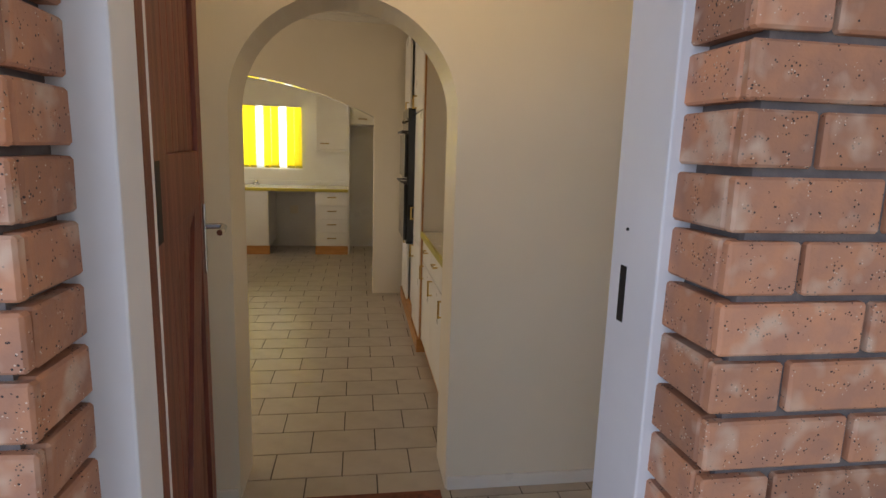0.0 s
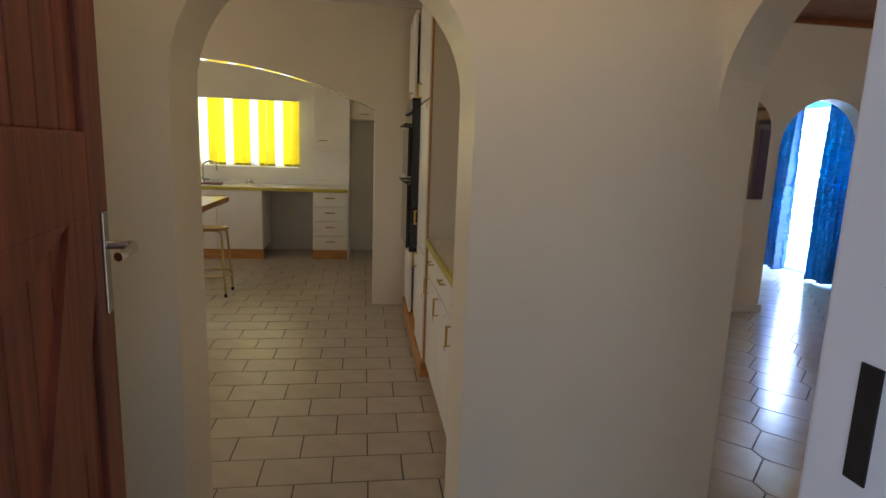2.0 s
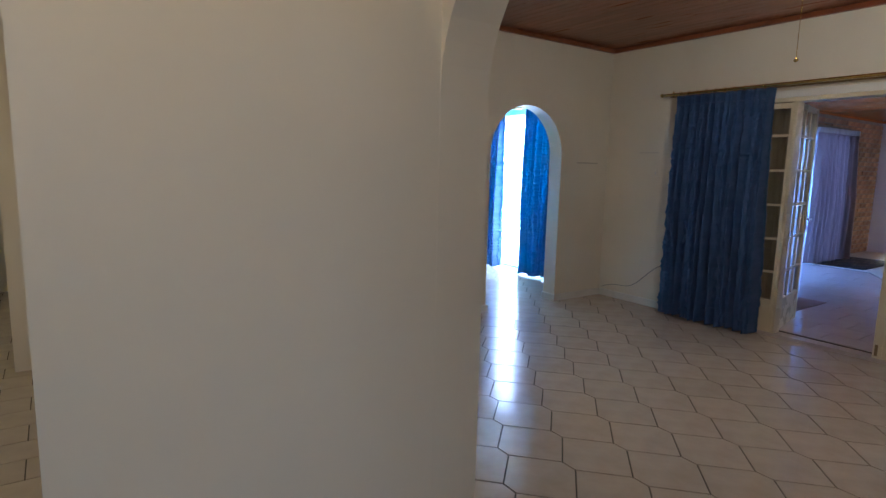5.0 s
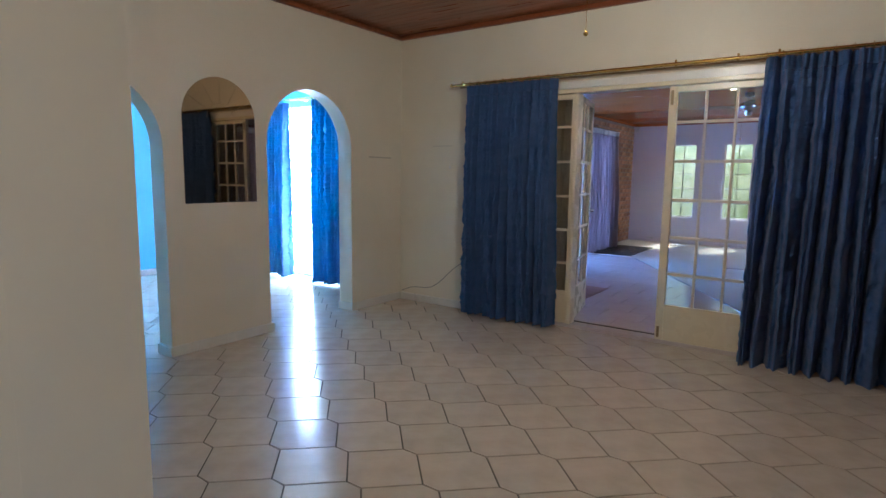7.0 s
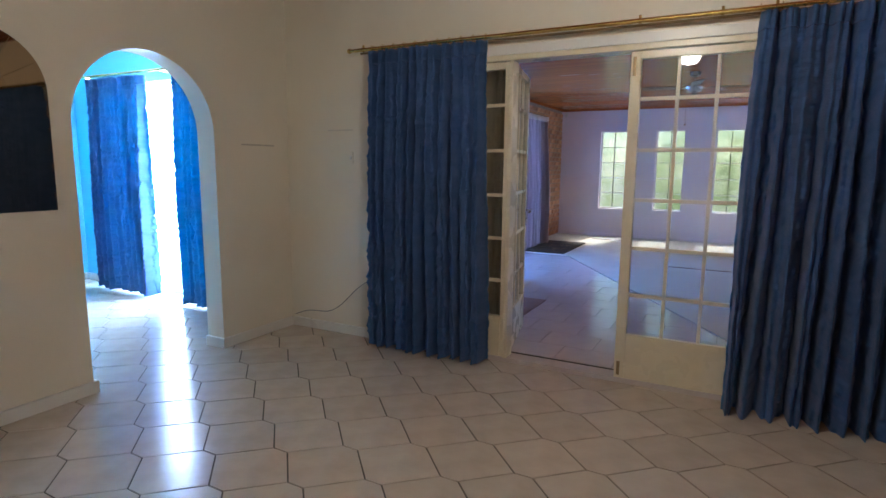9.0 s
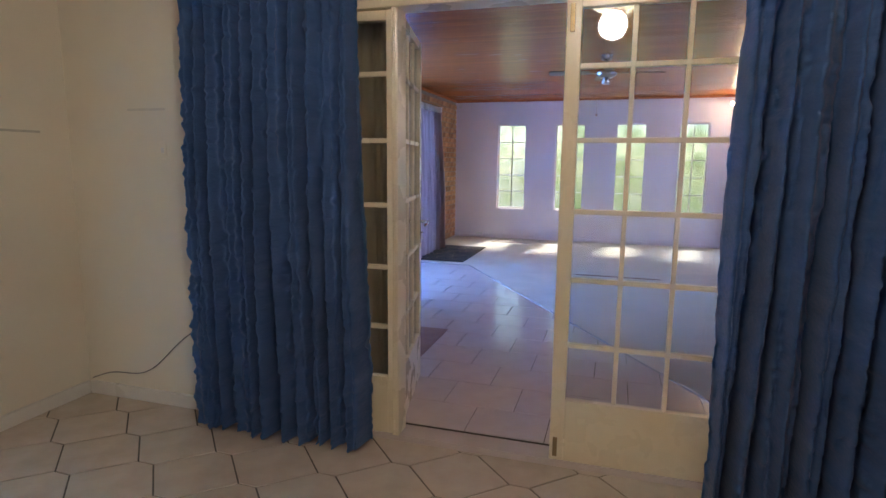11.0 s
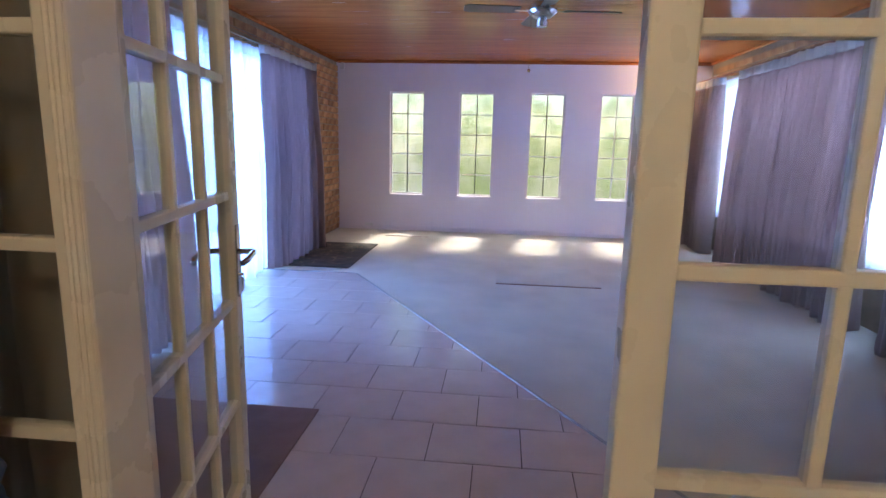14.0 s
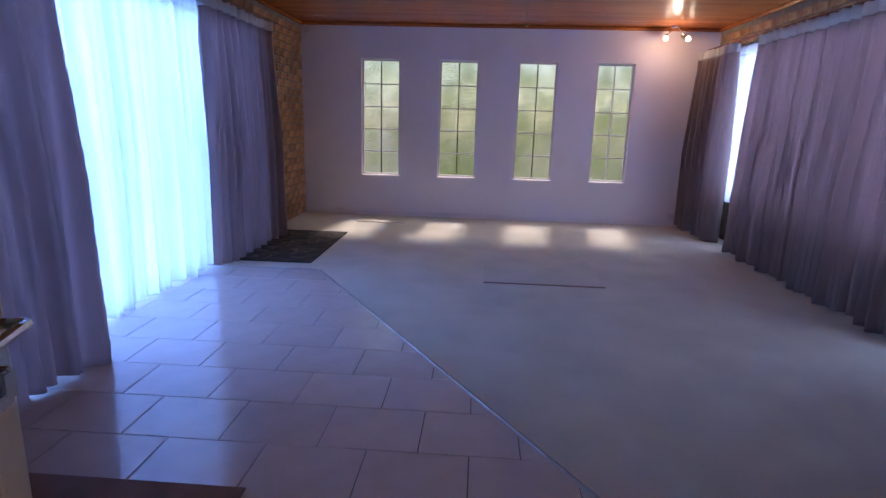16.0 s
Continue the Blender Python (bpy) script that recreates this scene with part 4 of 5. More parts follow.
part("etched_line", bm, BRONZE, mirror)

sw = thing("light_switch", "small cream plastic switch plate on the wall", "switch", (5.4995, 4.52, 1.41))
part("plate", bx(-0.008, 0, -0.02, 0.02, -0.045, 0.045), CREAM, sw)
part("rocker", bx(-0.012, -0.008, -0.008, 0.008, -0.014, 0.014), PLASTIC, sw)
mk = thing("shelf_mark", "faint grey scuff where a shelf was removed", "wall mark", (5.17, 5.1596, 1.50))
part("mark", boxes((-0.165, 0.165, -0.0015, 0, -0.006, 0.006)), mat("scuff", (0.48, 0.44, 0.38), (0.6, 0.55, 0.46), 0.8, 30), mk)
mk2 = thing("shelf_mark", "faint pale scuff where a shelf was removed", "wall mark", (5.4996, 4.62, 1.62))
part("mark", boxes((-0.0015, 0, -0.12, 0.12, -0.006, 0.006)), mat("scuff_pale", (0.62, 0.58, 0.5), (0.7, 0.64, 0.54), 0.8, 30), mk2)
cb = thing("loose_cable", "thin grey cable hanging from the skirting to the curtain", "cable")
part("cable", tube(bmesh.new(), [(5.474, 5.11 - 0.78 * s, 0.10 + 0.36 * s ** 1.7 + 0.03 * math.sin(s * 9)) for s in [i / 16 for i in range(17)]], 0.0035, 6), CABLE, cb)


def ceiling_fan(loc, rz, lit, label, blades=4, drop=0.16, name="ceiling_fan", category="ceiling fan", cord=0.45):
    t = thing(name, label, category, loc, rz)
    part("rod", rod(bmesh.new(), (0, 0, -drop), (0, 0, 0), 0.012), CHROME, t)
    part("canopy", lathe(bmesh.new(), [(0.0, -0.001), (0.06, -0.001), (0.055, -0.04), (0.015, -0.06)]), CHROME, t)
    part("motor", lathe(bmesh.new(), [(0.0, -drop + 0.02), (0.08, -drop), (0.105, -drop - 0.03), (0.10, -drop - 0.07), (0.06, -drop - 0.1), (0.0, -drop - 0.105)]), CHROME, t, smooth=True)
    for k in range(blades):
        a = 2 * math.pi * k / blades
        m = Matrix.Rotation(a, 4, "Z") @ Matrix.Translation((0, 0, -drop - 0.05)) @ Matrix.Rotation(radians(10), 4, "X")
        bm = prism(bmesh.new(), [(0.16, -0.05), (0.52, -0.065), (0.555, -0.04), (0.555, 0.04), (0.52, 0.065), (0.16, 0.05)], -0.003, 0.003)
        bmesh.ops.transform(bm, matrix=m, verts=bm.verts)
        b = part("blade", bm, BLADE, t)
        bm = boxes((0.08, 0.2, -0.015, 0.015, -0.008, -0.004))
        bmesh.ops.transform(bm, matrix=m, verts=bm.verts)
        part("blade_iron", bm, CHROME, b)
    if lit:
        for k in range(4):
            a = 2 * math.pi * (k + 0.5) / 4
            bm = lathe(bmesh.new(), [(0.016, 0.05), (0.03, 0.03), (0.05, -0.01), (0.058, -0.04), (0.05, -0.045), (0.0, -0.03)], 16)
            bmesh.ops.transform(bm, matrix=Matrix.Rotation(a, 4, "Z") @ Matrix.Translation((0.11, 0, -drop - 0.14)) @ Matrix.Rotation(radians(-55), 4, "Y"), verts=bm.verts)
            part("shade", bm, BULB, t, "lit frosted glass shade", True)
    else:
        part("light_cup", lathe(bmesh.new(), [(0.03, -drop - 0.10), (0.045, -drop - 0.13), (0.04, -drop - 0.16), (0.0, -drop - 0.165)]), CHROME, t)
    part("pull_cord", ball(rod(bmesh.new(), (0.05, 0.07, -drop - 0.1), (0.05, 0.07, -drop - cord), 0.0018, 6), (0.05, 0.07, -drop - cord - 0.005), 0.012, 10), BRASS, t)
    return t


ceiling_fan((3.6, 2.33, 2.735), 20, True, "ceiling light with four lit glass shades and a pull cord", 0, 0.10, "ceiling_light", "ceiling light", 0.6)
ceiling_fan((9.05, 2.40, 2.42), 8, False, "dark-bladed ceiling fan with a chrome motor", 4, 0.12)

# ---- lounge ----


def end_window(i, y0, y1):
    t = thing(f"window_{i + 2}", "tall narrow window with ten obscure glass panes", "window", (12.90, y0, 0.57), kind="structure")
    w, h = y1 - y0, 1.438
    part("window_frame", boxes((0, 0.035, 0, 0.022, 0, h), (0, 0.035, w - 0.022, w, 0, h), (0, 0.035, 0.022, w - 0.022, 0, 0.022), (0, 0.035, 0.022, w - 0.022, h - 0.022, h)), WHITE, t)
    # centre bars of the first three windows are coloured dark as if backlit
    part("glazing_bar", boxes((0.004, 0.03, w / 2 - 0.006, w / 2 + 0.006, 0.022, h - 0.022)), DARKMETAL_AND_BACKLIT if i < 3 else WHITE, t)
    ph = (h - 0.044) / 5
    for r in range(1, 5):
        part("glazing_bar", boxes((0.005, 0.029, 0.022, w - 0.022, 0.022 + ph * r - 0.006, 0.022 + ph * r + 0.006)), WHITE, t)
    for r in range(5):
        for k in range(2):
            a = 0.022 if k == 0 else w / 2 + 0.006
            b = w / 2 - 0.006 if k == 0 else w - 0.022
            p = part("pane", boxes((0.015, 0.019, a, b, 0.022 + ph * r + 0.006 * (r > 0), 0.022 + ph * (r + 1) - 0.006 * (r < 4))), OBSCURE, t)
            p.visible_shadow = False
    part("window_sill", bx(-0.07, 0, -0.005, w + 0.005, -0.012, 0.001), LILAC, t)


for i, (a, b) in enumerate(WINDOWS):
    end_window(i, a, b)


def steel_window(name, axis, w, u0, u1, z0, z1, cols, rows, label):
    t = thing(name, label, "window", kind="structure")

    def bar(a, b, c, d, nm="glazing_bar"):
        dims = (a, b, w, w + 0.03, c, d) if axis == "y" else (w, w + 0.03, a, b, c, d)
        part(nm, boxes(dims), WHITE, t)
    for a, b, c, d in ((u0, u1, z0, z0 + 0.04), (u0, u1, z1 - 0.04, z1), (u0, u0 + 0.04, z0 + 0.04, z1 - 0.04), (u1 - 0.04, u1, z0 + 0.04, z1 - 0.04)):
        bar(a, b, c, d, "window_frame")
    for k in range(1, cols):
        u = u0 + (u1 - u0) * k / cols
        bar(u - 0.012, u + 0.012, z0 + 0.04, z1 - 0.04)
    for k in range(1, rows):
        z = z0 + (z1 - z0) * k / rows
        for j in range(cols):
            bar(u0 + (u1 - u0) * j / cols + (0.012 if j else 0.04), u0 + (u1 - u0) * (j + 1) / cols - (0.012 if j < cols - 1 else 0.04), z - 0.01, z + 0.01)
    dims = (u0 + 0.04, u1 - 0.04, w + 0.012, w + 0.016, z0 + 0.04, z1 - 0.04) if axis == "y" else (w + 0.012, w + 0.016, u0 + 0.04, u1 - 0.04, z0 + 0.04, z1 - 0.04)
    part("pane", boxes(dims), PANE, t).visible_shadow = False
    return t


# west end, x 6.4 to 7.9, is added to backlight the drape
steel_window("window_6", "y", 5.12, 6.4, 11.1, 0.05, 2.08, 11, 6, "wide white cottage-pane window behind sheer curtains")
steel_window("window_7", "y", -0.18, 7.2, 12.4, 0.55, 2.06, 12, 5, "wide white cottage-pane window behind curtains")
steel_window("window_8", "x", 5.80, 6.1, 7.8, 0.05, 2.12, 3, 4, "tall white dining room window behind blue curtains")

curtain("sheer_curtain", "white sheer voile curtain glowing with daylight", "y", 4.93, 6.4, 11.1, 0.07, 2.13, 30, 0.05, SHEER, 11, group="lounge sheer curtains", ragged=0.03)
curtain("drape", "mauve-taupe lined drape gathered beside the sheer curtain", "y", 4.66, 6.3, 8.12, 0.06, 2.16, 12, 0.08, TAUPE, 12, 0.08, HEADTAPE, flare=0.06, group="lounge drapes", ragged=0.03)
curtain("drape", "mauve-taupe lined drape gathered beside the brick wall", "y", 4.85, 9.95, 11.28, 0.06, 2.16, 9, 0.085, TAUPE, 13, 0.08, HEADTAPE, flare=0.04, group="lounge drapes", ragged=0.03)
track = thing("curtain_track", "dark metal curtain track on the brick wall", "curtain rail", (0, 4.90, 2.185))
part("track", boxes((6.9, 11.5, -0.015, 0.015, -0.015, 0.015)), BRONZE, track)
for x in (6.95, 8.4, 9.9, 11.45):
    part("bracket", boxes((x - 0.01, x + 0.01, 0.016, 0.111, -0.01, 0.01)), BRONZE, track)

curtain("sheer_curtain", "white sheer voile curtain at the long window", "y", 0.02, 7.2, 12.5, 0.5, 2.12, 40, 0.018, SHEER, 21, group="lounge sheer curtains")
for i, (a, b, pl) in enumerate(((11.85, 12.80, 8), (10.3, 11.35, 8), (8.9, 10.28, 10), (7.0, 8.5, 11))):
    curtain("drape", "pinkish taupe lined drape with white header tape", "y", 0.13, a, b, 0.06, 2.14, pl, 0.07, TAUPE, 30 + i, 0.09, HEADTAPE, room=1, flare=0.04, group="lounge drapes", ragged=0.03)
track = thing("curtain_track", "dark wooden curtain pole on the brick wall", "curtain rail", (0, 0.06, 2.175))
part("track", rod(bmesh.new(), (6.8, 0, 0), (12.82, 0, 0), 0.014, 10), DOORWOOD, track)
for x in (6.9, 8.6, 10.3, 11.6, 12.75):
    part("bracket", boxes((x - 0.012, x + 0.012, -0.13, -0.014, -0.012, 0.012)), DOORWOOD, track)

curtain("blue_curtain", "royal blue quilted dining room curtain glowing with daylight", "x", 5.55, 7.05, 7.95, 0.03, 2.20, 9, 0.055, BLUECLOTH, 41, group="blue dining room curtains", ragged=0.03, pucker=0.019)
curtain("blue_curtain", "royal blue quilted dining room curtain beside the arch", "x", 5.50, 5.60, 6.52, 0.03, 2.20, 9, 0.055, BLUECLOTH, 42, group="blue dining room curtains", ragged=0.03, pucker=0.019)
curtain("sheer_curtain", "white sheer voile at the dining room window", "x", 5.66, 6.1, 7.8, 0.06, 2.15, 14, 0.018, SHEER, 43)
dr = thing("curtain_rail", "brass curtain rail in the dining room", "curtain rail", (5.53, 0, 2.225))
part("pole", rod(bmesh.new(), (0, 5.5, 0), (0, 8.1, 0), 0.012, 12), BRASS, dr)
for y in (5.6, 6.8, 8.0):
    part("bracket", rod(bmesh.new(), (0, y, 0), (0.219, y, 0), 0.006, 8), BRASS, dr)

rug = thing("rug", "dark patterned rug lying on the carpet by the drapes", "rug", (10.21, 4.14, FL))
part("rug_body", bx(0, 1.37, 0, 0.72, 0.001, 0.014), RUGDARK, rug)
random.seed(3)
for k in range(60):
    bm = bmesh.new()
    x, y, a = random.uniform(0.12, 1.25), random.uniform(0.09, 0.63), random.uniform(0, 3.1)
    prism(bm, [(x + 0.045 * math.cos(a) * p - 0.012 * math.sin(a) * q, y + 0.045 * math.sin(a) * p + 0.012 * math.cos(a) * q) for p, q in ((-1, 0), (0, -1), (1, 0), (0, 1))], 0.0142, 0.0152)
    part("motif", bm, RUGGOLD, rug, "worn gold motif")
m1 = thing("door_mat", "plain brown floor mat on the tiles", "mat", (6.45, 3.46, FL + 0.003))
part("mat_body", bx(0, 0.76, 0, 1.1, 0, 0.008), MATBROWN, m1)
pm = thing("carpet_patch", "square carpet offcut lying on the carpet", "carpet patch", (9.865, 1.70, FL))
part("offcut", bx(0, 0.80, 0, 0.95, 0.001, 0.011), CARPET, pm)
# brown strip stands in for the shadow along the offcut's edge
part("edge_shadow_strip", boxes((-0.014, 0, 0, 0.95, 0.001, 0.007)), MATBROWN, pm, "dark strip painted as the edge shadow")
p2 = thing("carpet_patch", "narrow carpet offcut by the end wall", "carpet patch", (12.29, 3.6, FL))
part("offcut", bx(0, 0.25, 0, 0.6, 0.001, 0.010), CARPET, p2)
# same painted shadow along the narrow offcut
part("edge_shadow_strip", boxes((-0.012, 0, 0, 0.6, 0.001, 0.007)), MATBROWN, p2)

sp = thing("spotlight", "lit twin chrome ceiling spotlight near the corner", "spotlight", (12.62, 0.53, 2.419))
part("base", rod(bmesh.new(), (0, 0, -0.02), (0, 0, 0), 0.055, 16), CHROME, sp)
for dy, tilt in ((0.09, 0.03), (-0.09, -0.04)):
    part("arm", rod(bmesh.new(), (0, dy * 0.3, -0.02), (-0.01, dy, -0.11), 0.007, 8), CHROME, sp)
    hd = part("head", rod(bmesh.new(), (0.03, dy, -0.11), (-0.06, dy + tilt, -0.15), 0.022, 14, 0.034), CHROME, sp)
    part("bulb", ball(bmesh.new(), (-0.062, dy + tilt, -0.151), 0.029, 12), SPOTGLOW, hd, "lit bulb", True)
lamp("spot_lamp", "POINT", Matrix.Translation((12.42, 0.6, 2.2)), 7, (1, 0.72, 0.45), 0.03)
lamp("fan_lamp", "POINT", Matrix.Translation((3.6, 2.33, 2.34)), 28, (1, 0.86, 0.70), 0.1)
lamp("hall_lamp", "POINT", Matrix.Translation((0.15, 1.35, 2.36)), 4, (1, 0.66, 0.32), 0.08)
det = thing("motion_detector", "small white sensor in the ceiling corner", "sensor", (12.75, 4.9, 2.33))
part("housing", bx(-0.02, 0.03, -0.025, 0.025, -0.045, 0.045), PLASTIC, det)
for y, z in ((4.55, 0.10), (0.25, 0.16)):
    sk2 = thing("wall_socket", "small white socket low on the end wall", "socket", (12.839, y, z))
    part("plate", bx(-0.012, 0, -0.06, 0.06, -0.035, 0.035), PLASTIC, sk2)

# ---- garden ----


def hedge(name, label, x0, x1, y0, y1, h, n, seed):
    rnd = random.Random(seed)
    verts, faces = [], []
    for _ in range(n):
        c = Vector((rnd.uniform(x0, x1), rnd.uniform(y0, y1), -0.1 + h * rnd.random() * rnd.uniform(0.8, 1.0)))
        q = Euler((rnd.uniform(0, 6.3), rnd.uniform(0, 6.3), rnd.uniform(0, 6.3))).to_matrix()
        s = rnd.uniform(0.05, 0.11)
        k = len(verts)
        verts += [tuple(c + q @ Vector(p)) for p in ((-s, 0, 0), (0, -s * 0.45, 0.01), (s, 0, 0), (0, s * 0.45, 0.01))]
        faces.append((k, k + 1, k + 2, k + 3))
    me = bpy.data.meshes.new(name)
    me.from_pydata(verts, [], faces)
    me.materials.append(LEAF)
    return tagged(new(name, me), label, "hedge", kind="stuff")


hedge("hedge", "leafy green garden hedge outside the end windows", 14.6, 15.6, -2, 7, 2.75, 5200, 1)
hedge("hedge", "leafy green garden hedge outside the north window", 6.5, 13, 8.4, 9.4, 1.5, 8000, 2)
hedge("hedge", "leafy green garden hedge outside the south window", 6.5, 13, -4.2, -3.2, 1.7, 7000, 3)
hedge("hedge", "leafy green garden hedge outside the dining room", 8.2, 8.9, 5.6, 8.3, 0.9, 2500, 4)
hedge("hedge", "leafy green garden hedge outside the kitchen window", -4, 0.5, 10.5, 11.3, 1.4, 4000, 5)

# ---- pieces of floors and walls ----


def hex_mesh(w, pitch, gap, t):
    s = pitch - w / 2  # the short upright side where slanted sides run at 45 degrees
    g = gap / 2
    bm = bmesh.new()
    pts = [(w / 2 - g, -s / 2 + g * 0.4), (w / 2 - g, s / 2 - g * 0.4), (0, s / 2 + w / 2 - g * 1.41), (-w / 2 + g, s / 2 - g * 0.4), (-w / 2 + g, -s / 2 + g * 0.4), (0, -s / 2 - w / 2 + g * 1.41)]
    k = 0.994
    lo = [bm.verts.new((x, y, -t)) for x, y in pts]
    mid = [bm.verts.new((x, y, -0.0012)) for x, y in pts]
    hi = [bm.verts.new((x * k, y * k, 0)) for x, y in pts]
    for a, b in ((lo, mid), (mid, hi)):
        for i in range(6):
            j = (i + 1) % 6
            bm.faces.new((a[i], a[j], b[j], b[i]))
    bm.faces.new(hi)
    return mesh_of("tile", bm, HEXTILE)


def clip_piece(name, me, parent, m, cuts):
    """A piece cut along planes (point, outward normal); returns None when nothing is left."""
    bm = bmesh.new()
    bm.from_mesh(me)
    bmesh.ops.transform(bm, matrix=m, verts=bm.verts)
    for co, no in cuts:
        r = bmesh.ops.bisect_plane(bm, geom=bm.verts[:] + bm.edges[:] + bm.faces[:], plane_co=co, plane_no=no, clear_outer=True)
        es = [e for e in r["geom_cut"] if isinstance(e, bmesh.types.BMEdge)]
        if es:
            bmesh.ops.contextual_create(bm, geom=es)
    if not bm.faces:
        bm.free()
        return None
    nm = bpy.data.meshes.new(name)
    bm.to_mesh(nm)
    bm.free()
    nm.materials.append(me.materials[0])
    ob = new(name, nm)
    ob.parent = parent
    return ob


floor_living, floor_dining, floor_kitchen, floor_hall = (bpy.data.objects[n] for n in ("living_floor", "dining_floor", "kitchen_floor", "hall_subfloor"))
HW, HP, HR = 0.3733, 0.2737, radians(-1.33)
hexm = hex_mesh(HW, HP, 0.007, 0.012)
HX, HY = 3.0614, 3.1728
for j in range(-20, 23):
    for i in range(-7, 11):
        u, v = HW * (i - 0.5 + (0.5 if j % 2 else 0)), HP * j
        x = HX + u * math.cos(HR) - v * math.sin(HR)
        y = HY + u * math.sin(HR) + v * math.cos(HR)
        if x < 1.205 - 0.2 or x > 5.9 or y < -1.5 or y > 8.7:
            continue
        parent = floor_living if y < 5.16 else floor_dining
        m = Matrix.Translation((x, y, 0.001)) @ Matrix.Rotation(HR, 4, "Z")
        cuts = []
        if x - 0.21 < 1.205:
            cuts.append(((1.207, 0, 0), (-1, 0, 0)))
        xe = 5.498 if y < 5.3 else 5.748
        if x + 0.21 > xe:
            cuts.append(((xe, 0, 0), (1, 0, 0)))
        if y - 0.25 < -1.3:
            cuts.append(((0, -1.298, 0), (0, -1, 0)))
        if y + 0.25 > 8.55:
            cuts.append(((0, 8.548, 0), (0, 1, 0)))
        if cuts:
            clip_piece("tile", hexm, parent, m, cuts)
        else:
            piece("tile", hexm, parent, m)


def tile_mesh(a, b, t, material, gap=0.004):
    bm = bmesh.new()
    g = gap / 2
    for z, k in ((-t, 0), (-0.001, 0), (0, 0.0012)):
        for x, y in ((g + k, g + k), (a - g - k, g + k), (a - g - k, b - g - k), (g + k, b - g - k)):
            bm.verts.new((x, y, z))
    bm.verts.ensure_lookup_table()
    v = bm.verts
    for r in (0, 4):
        for i in range(4):
            j = (i + 1) % 4
            bm.faces.new((v[r + i], v[r + j], v[r + 4 + j], v[r + 4 + i]))
    bm.faces.new([v[8 + i] for i in range(4)])
    return mesh_of("tile", bm, material)


KW, KD = 0.317, 0.214
kme = tile_mesh(KW, KD, 0.012, KTILE, 0.006)
far = bmesh.new()
count = 0
for j in range(-11, 26):
    y = 3.0 + KD * j
    for i in range(-11, 6):
        x = -0.336 + KW * i + (0 if j % 2 else KW / 2)
        if x > 0.94 or y < 0.705 - KD or y > 8.28:
            continue
        if y > 2.25 and x > 0.42:
            continue
        near = -1.3 < x and y < 7.2
        if near:
            cuts = []
            if y < 0.70:
                cuts.append(((0, 0.702, 0), (0, -1, 0)))
            if cuts:
                clip_piece("tile", kme, floor_kitchen, Matrix.Translation((x, y, 0.001)), cuts)
            else:
                piece("tile", kme, floor_kitchen, Matrix.Translation((x, y, 0.001)))
            count += 1
        elif x > -3.6:
            box(far, x + 0.003, x + KW - 0.003, max(y, 0.70) + 0.003, y + KD - 0.003, -0.01, 0.001)
tagged(part("distant_tiles", far, KTILE, floor_kitchen), "more grey-beige kitchen floor tiles", kind="stuff")

LW, LD = 0.317, 0.394
lme = tile_mesh(LW, LD, 0.012, LTILE, 0.004)
no = Vector((0.638, -1, 0)).normalized()
for j in range(-7, 10):
    x = 7.49 + LW * j
    for i in range(-6, 7):
        y = 3.103 + LD * i + (LD / 2 if j % 2 == 0 else 0)
        if x + LW < 5.62 or x > 10.0 or y > 5.0 or y + LD < edge_y(x):
            continue
        cuts = []
        if y < edge_y(x + LW) + 0.03:
            cuts.append(((7.248, 2.236 + 0.012, 0), no))
        if x < 5.62:
            cuts.append(((5.622, 0, 0), (-1, 0, 0)))
        if x + LW > 10.01:
            cuts.append(((10.01, 0, 0), (1, 0, 0)))
        if y + LD > 5.01:
            cuts.append(((0, 5.008, 0), (0, 1, 0)))
        m = Matrix.Translation((x, y, FL + 0.001))
        if cuts:
            clip_piece("tile", lme, lounge_floor, m, cuts)
        else:
            piece("tile", lme, lounge_floor, m)


def brick_mesh(l, d, h, material, seed):
    rnd = random.Random(seed)
    bm = boxes((0, l, 0, d, 0, h), bevel=0.0)
    for v in bm.verts:
        v.co += Vector((rnd.uniform(-1, 1), rnd.uniform(-1, 1), rnd.uniform(-1, 1))) * 0.0015
    bmesh.ops.bevel(bm, geom=bm.edges[:], offset=0.004, segments=1, affect="EDGES")
    return mesh_of("brick", bm, material)


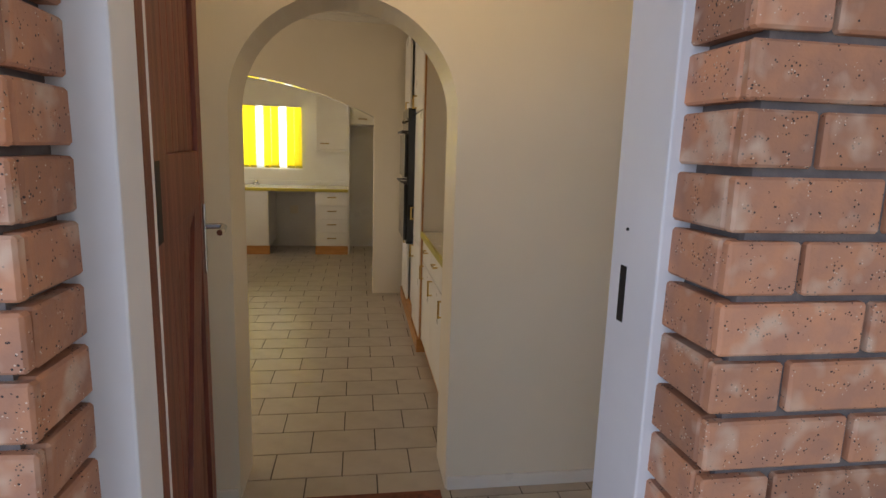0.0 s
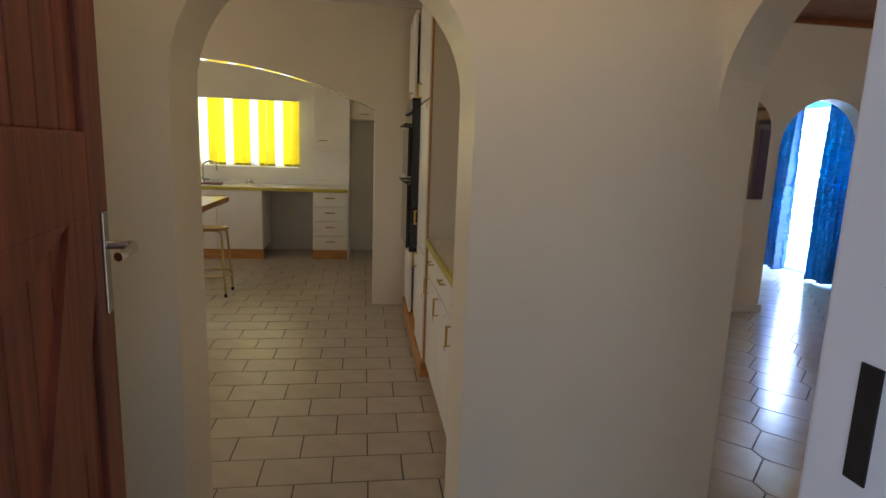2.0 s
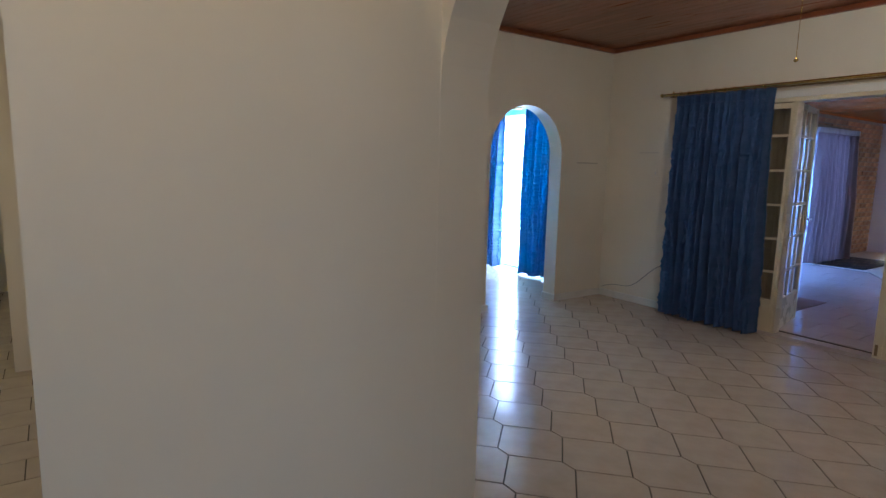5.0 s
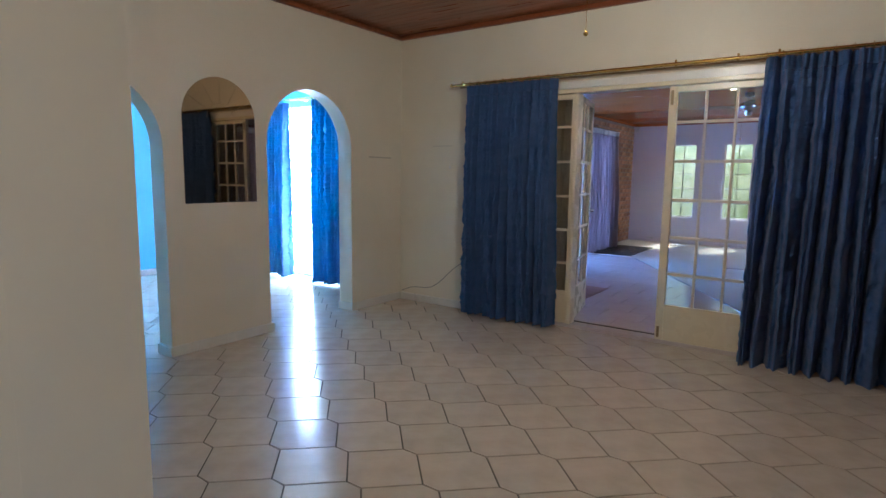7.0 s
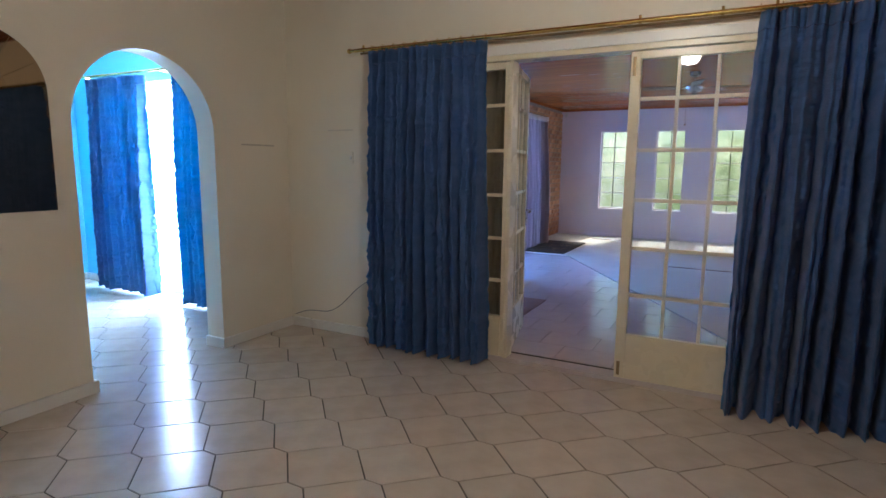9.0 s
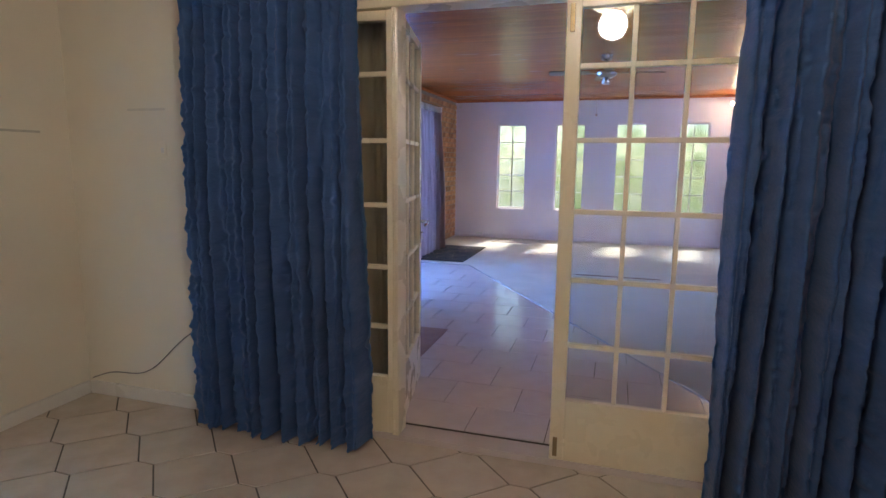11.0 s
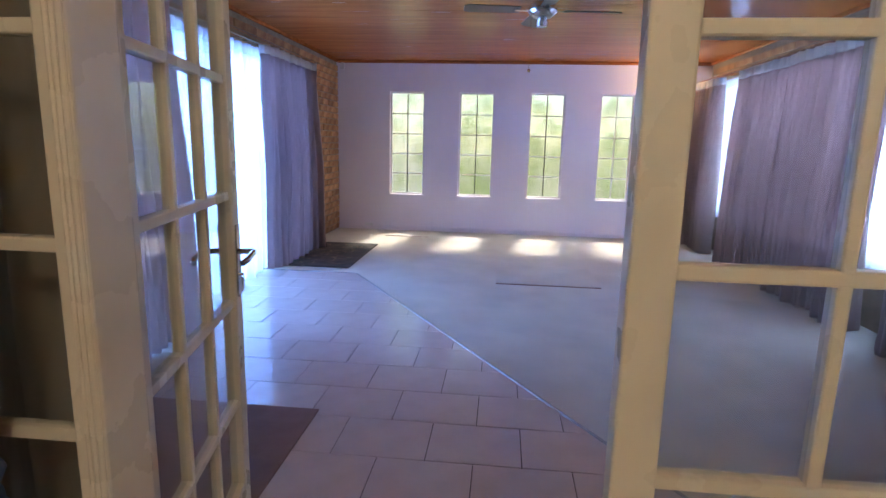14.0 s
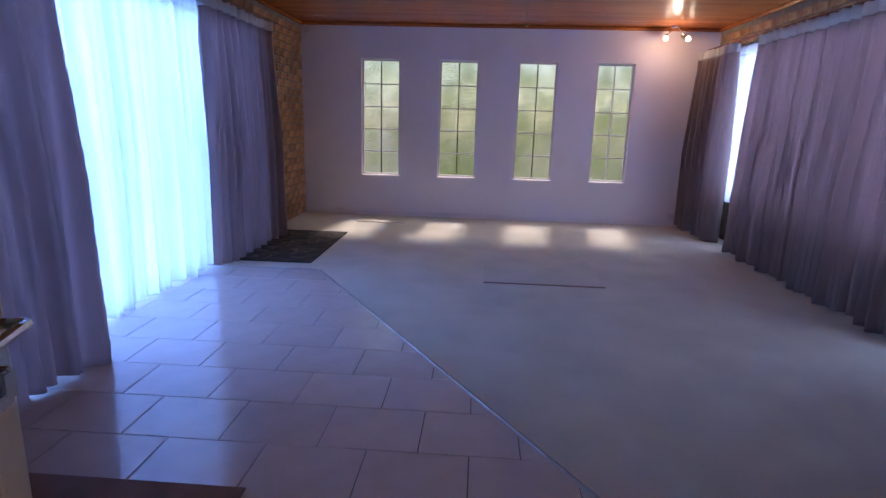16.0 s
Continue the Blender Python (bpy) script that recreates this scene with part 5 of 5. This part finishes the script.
random.seed(11)
CO, BH, BL, J = 0.085, 0.073, 0.222, 0.012
full = [brick_mesh(BL, 0.02, BH, BRICK, k) for k in range(3)]
half = [brick_mesh(0.105, 0.02, BH, BRICK, 5 + k) for k in range(2)]
ret = [brick_mesh(0.125, 0.031, BH, BRICK, 9 + k) for k in range(2)]
for r in range(6, 31):
    z = r * CO + 0.03
    jit = lambda: random.uniform(-0.0015, 0.0015)
    # east of the door
    piece("brick", ret[r % 2], wall_entrance, pose(0.370 + 0.031, 0.432, z, 0, 0, 90))
    x = 0.370
    if r % 2:
        piece("brick", half[r % 2], wall_entrance, pose(x, 0.41 + jit(), z))
        x += 0.105 + J
    while x < 1.0:
        piece("brick", full[random.randrange(3)], wall_entrance, pose(x, 0.41 + jit(), z))
        x += BL + J
    # west of the door
    piece("brick", ret[r % 2], wall_entrance, pose(-0.475, 0.432, z, 0, 0, 90))
    x = -0.475
    if not r % 2:
        piece("brick", half[r % 2], wall_entrance, pose(x - 0.105, 0.41 + jit(), z))
        x -= 0.105 + J
    while x > -1.15:
        piece("brick", full[random.randrange(3)], wall_entrance, pose(x - BL, 0.41 + jit(), z))
        x -= BL + J

stock = [brick_mesh(0.22, 0.02, 0.07, STOCK, 20 + k) for k in range(3)]
for r in range(0, 29):
    z = FL + 0.01 + r * 0.082
    if z > 2.34:
        continue
    x0 = 11.12 if z < 2.09 else 9.6
    x = x0 - (0.115 if r % 2 else 0)
    while x < 12.83:
        if x + 0.22 > 12.838:
            clip_piece("brick", stock[0], wall_lounge_north, pose(x, 4.995, z), [((12.838, 0, 0), (1, 0, 0))])
        else:
            piece("brick", stock[random.randrange(3)], wall_lounge_north, pose(x, 4.995 + random.uniform(-0.004, 0.003), z))
        x += 0.232
for r in range(2):
    z = 2.115 + 0.06 + r * 0.082
    x = 8.0 - (0.115 if r % 2 else 0)
    while x < 12.6:
        piece("brick", stock[random.randrange(3)], wall_lounge_south, pose(x, -0.075 + random.uniform(-0.003, 0.003), z))
        x += 0.232
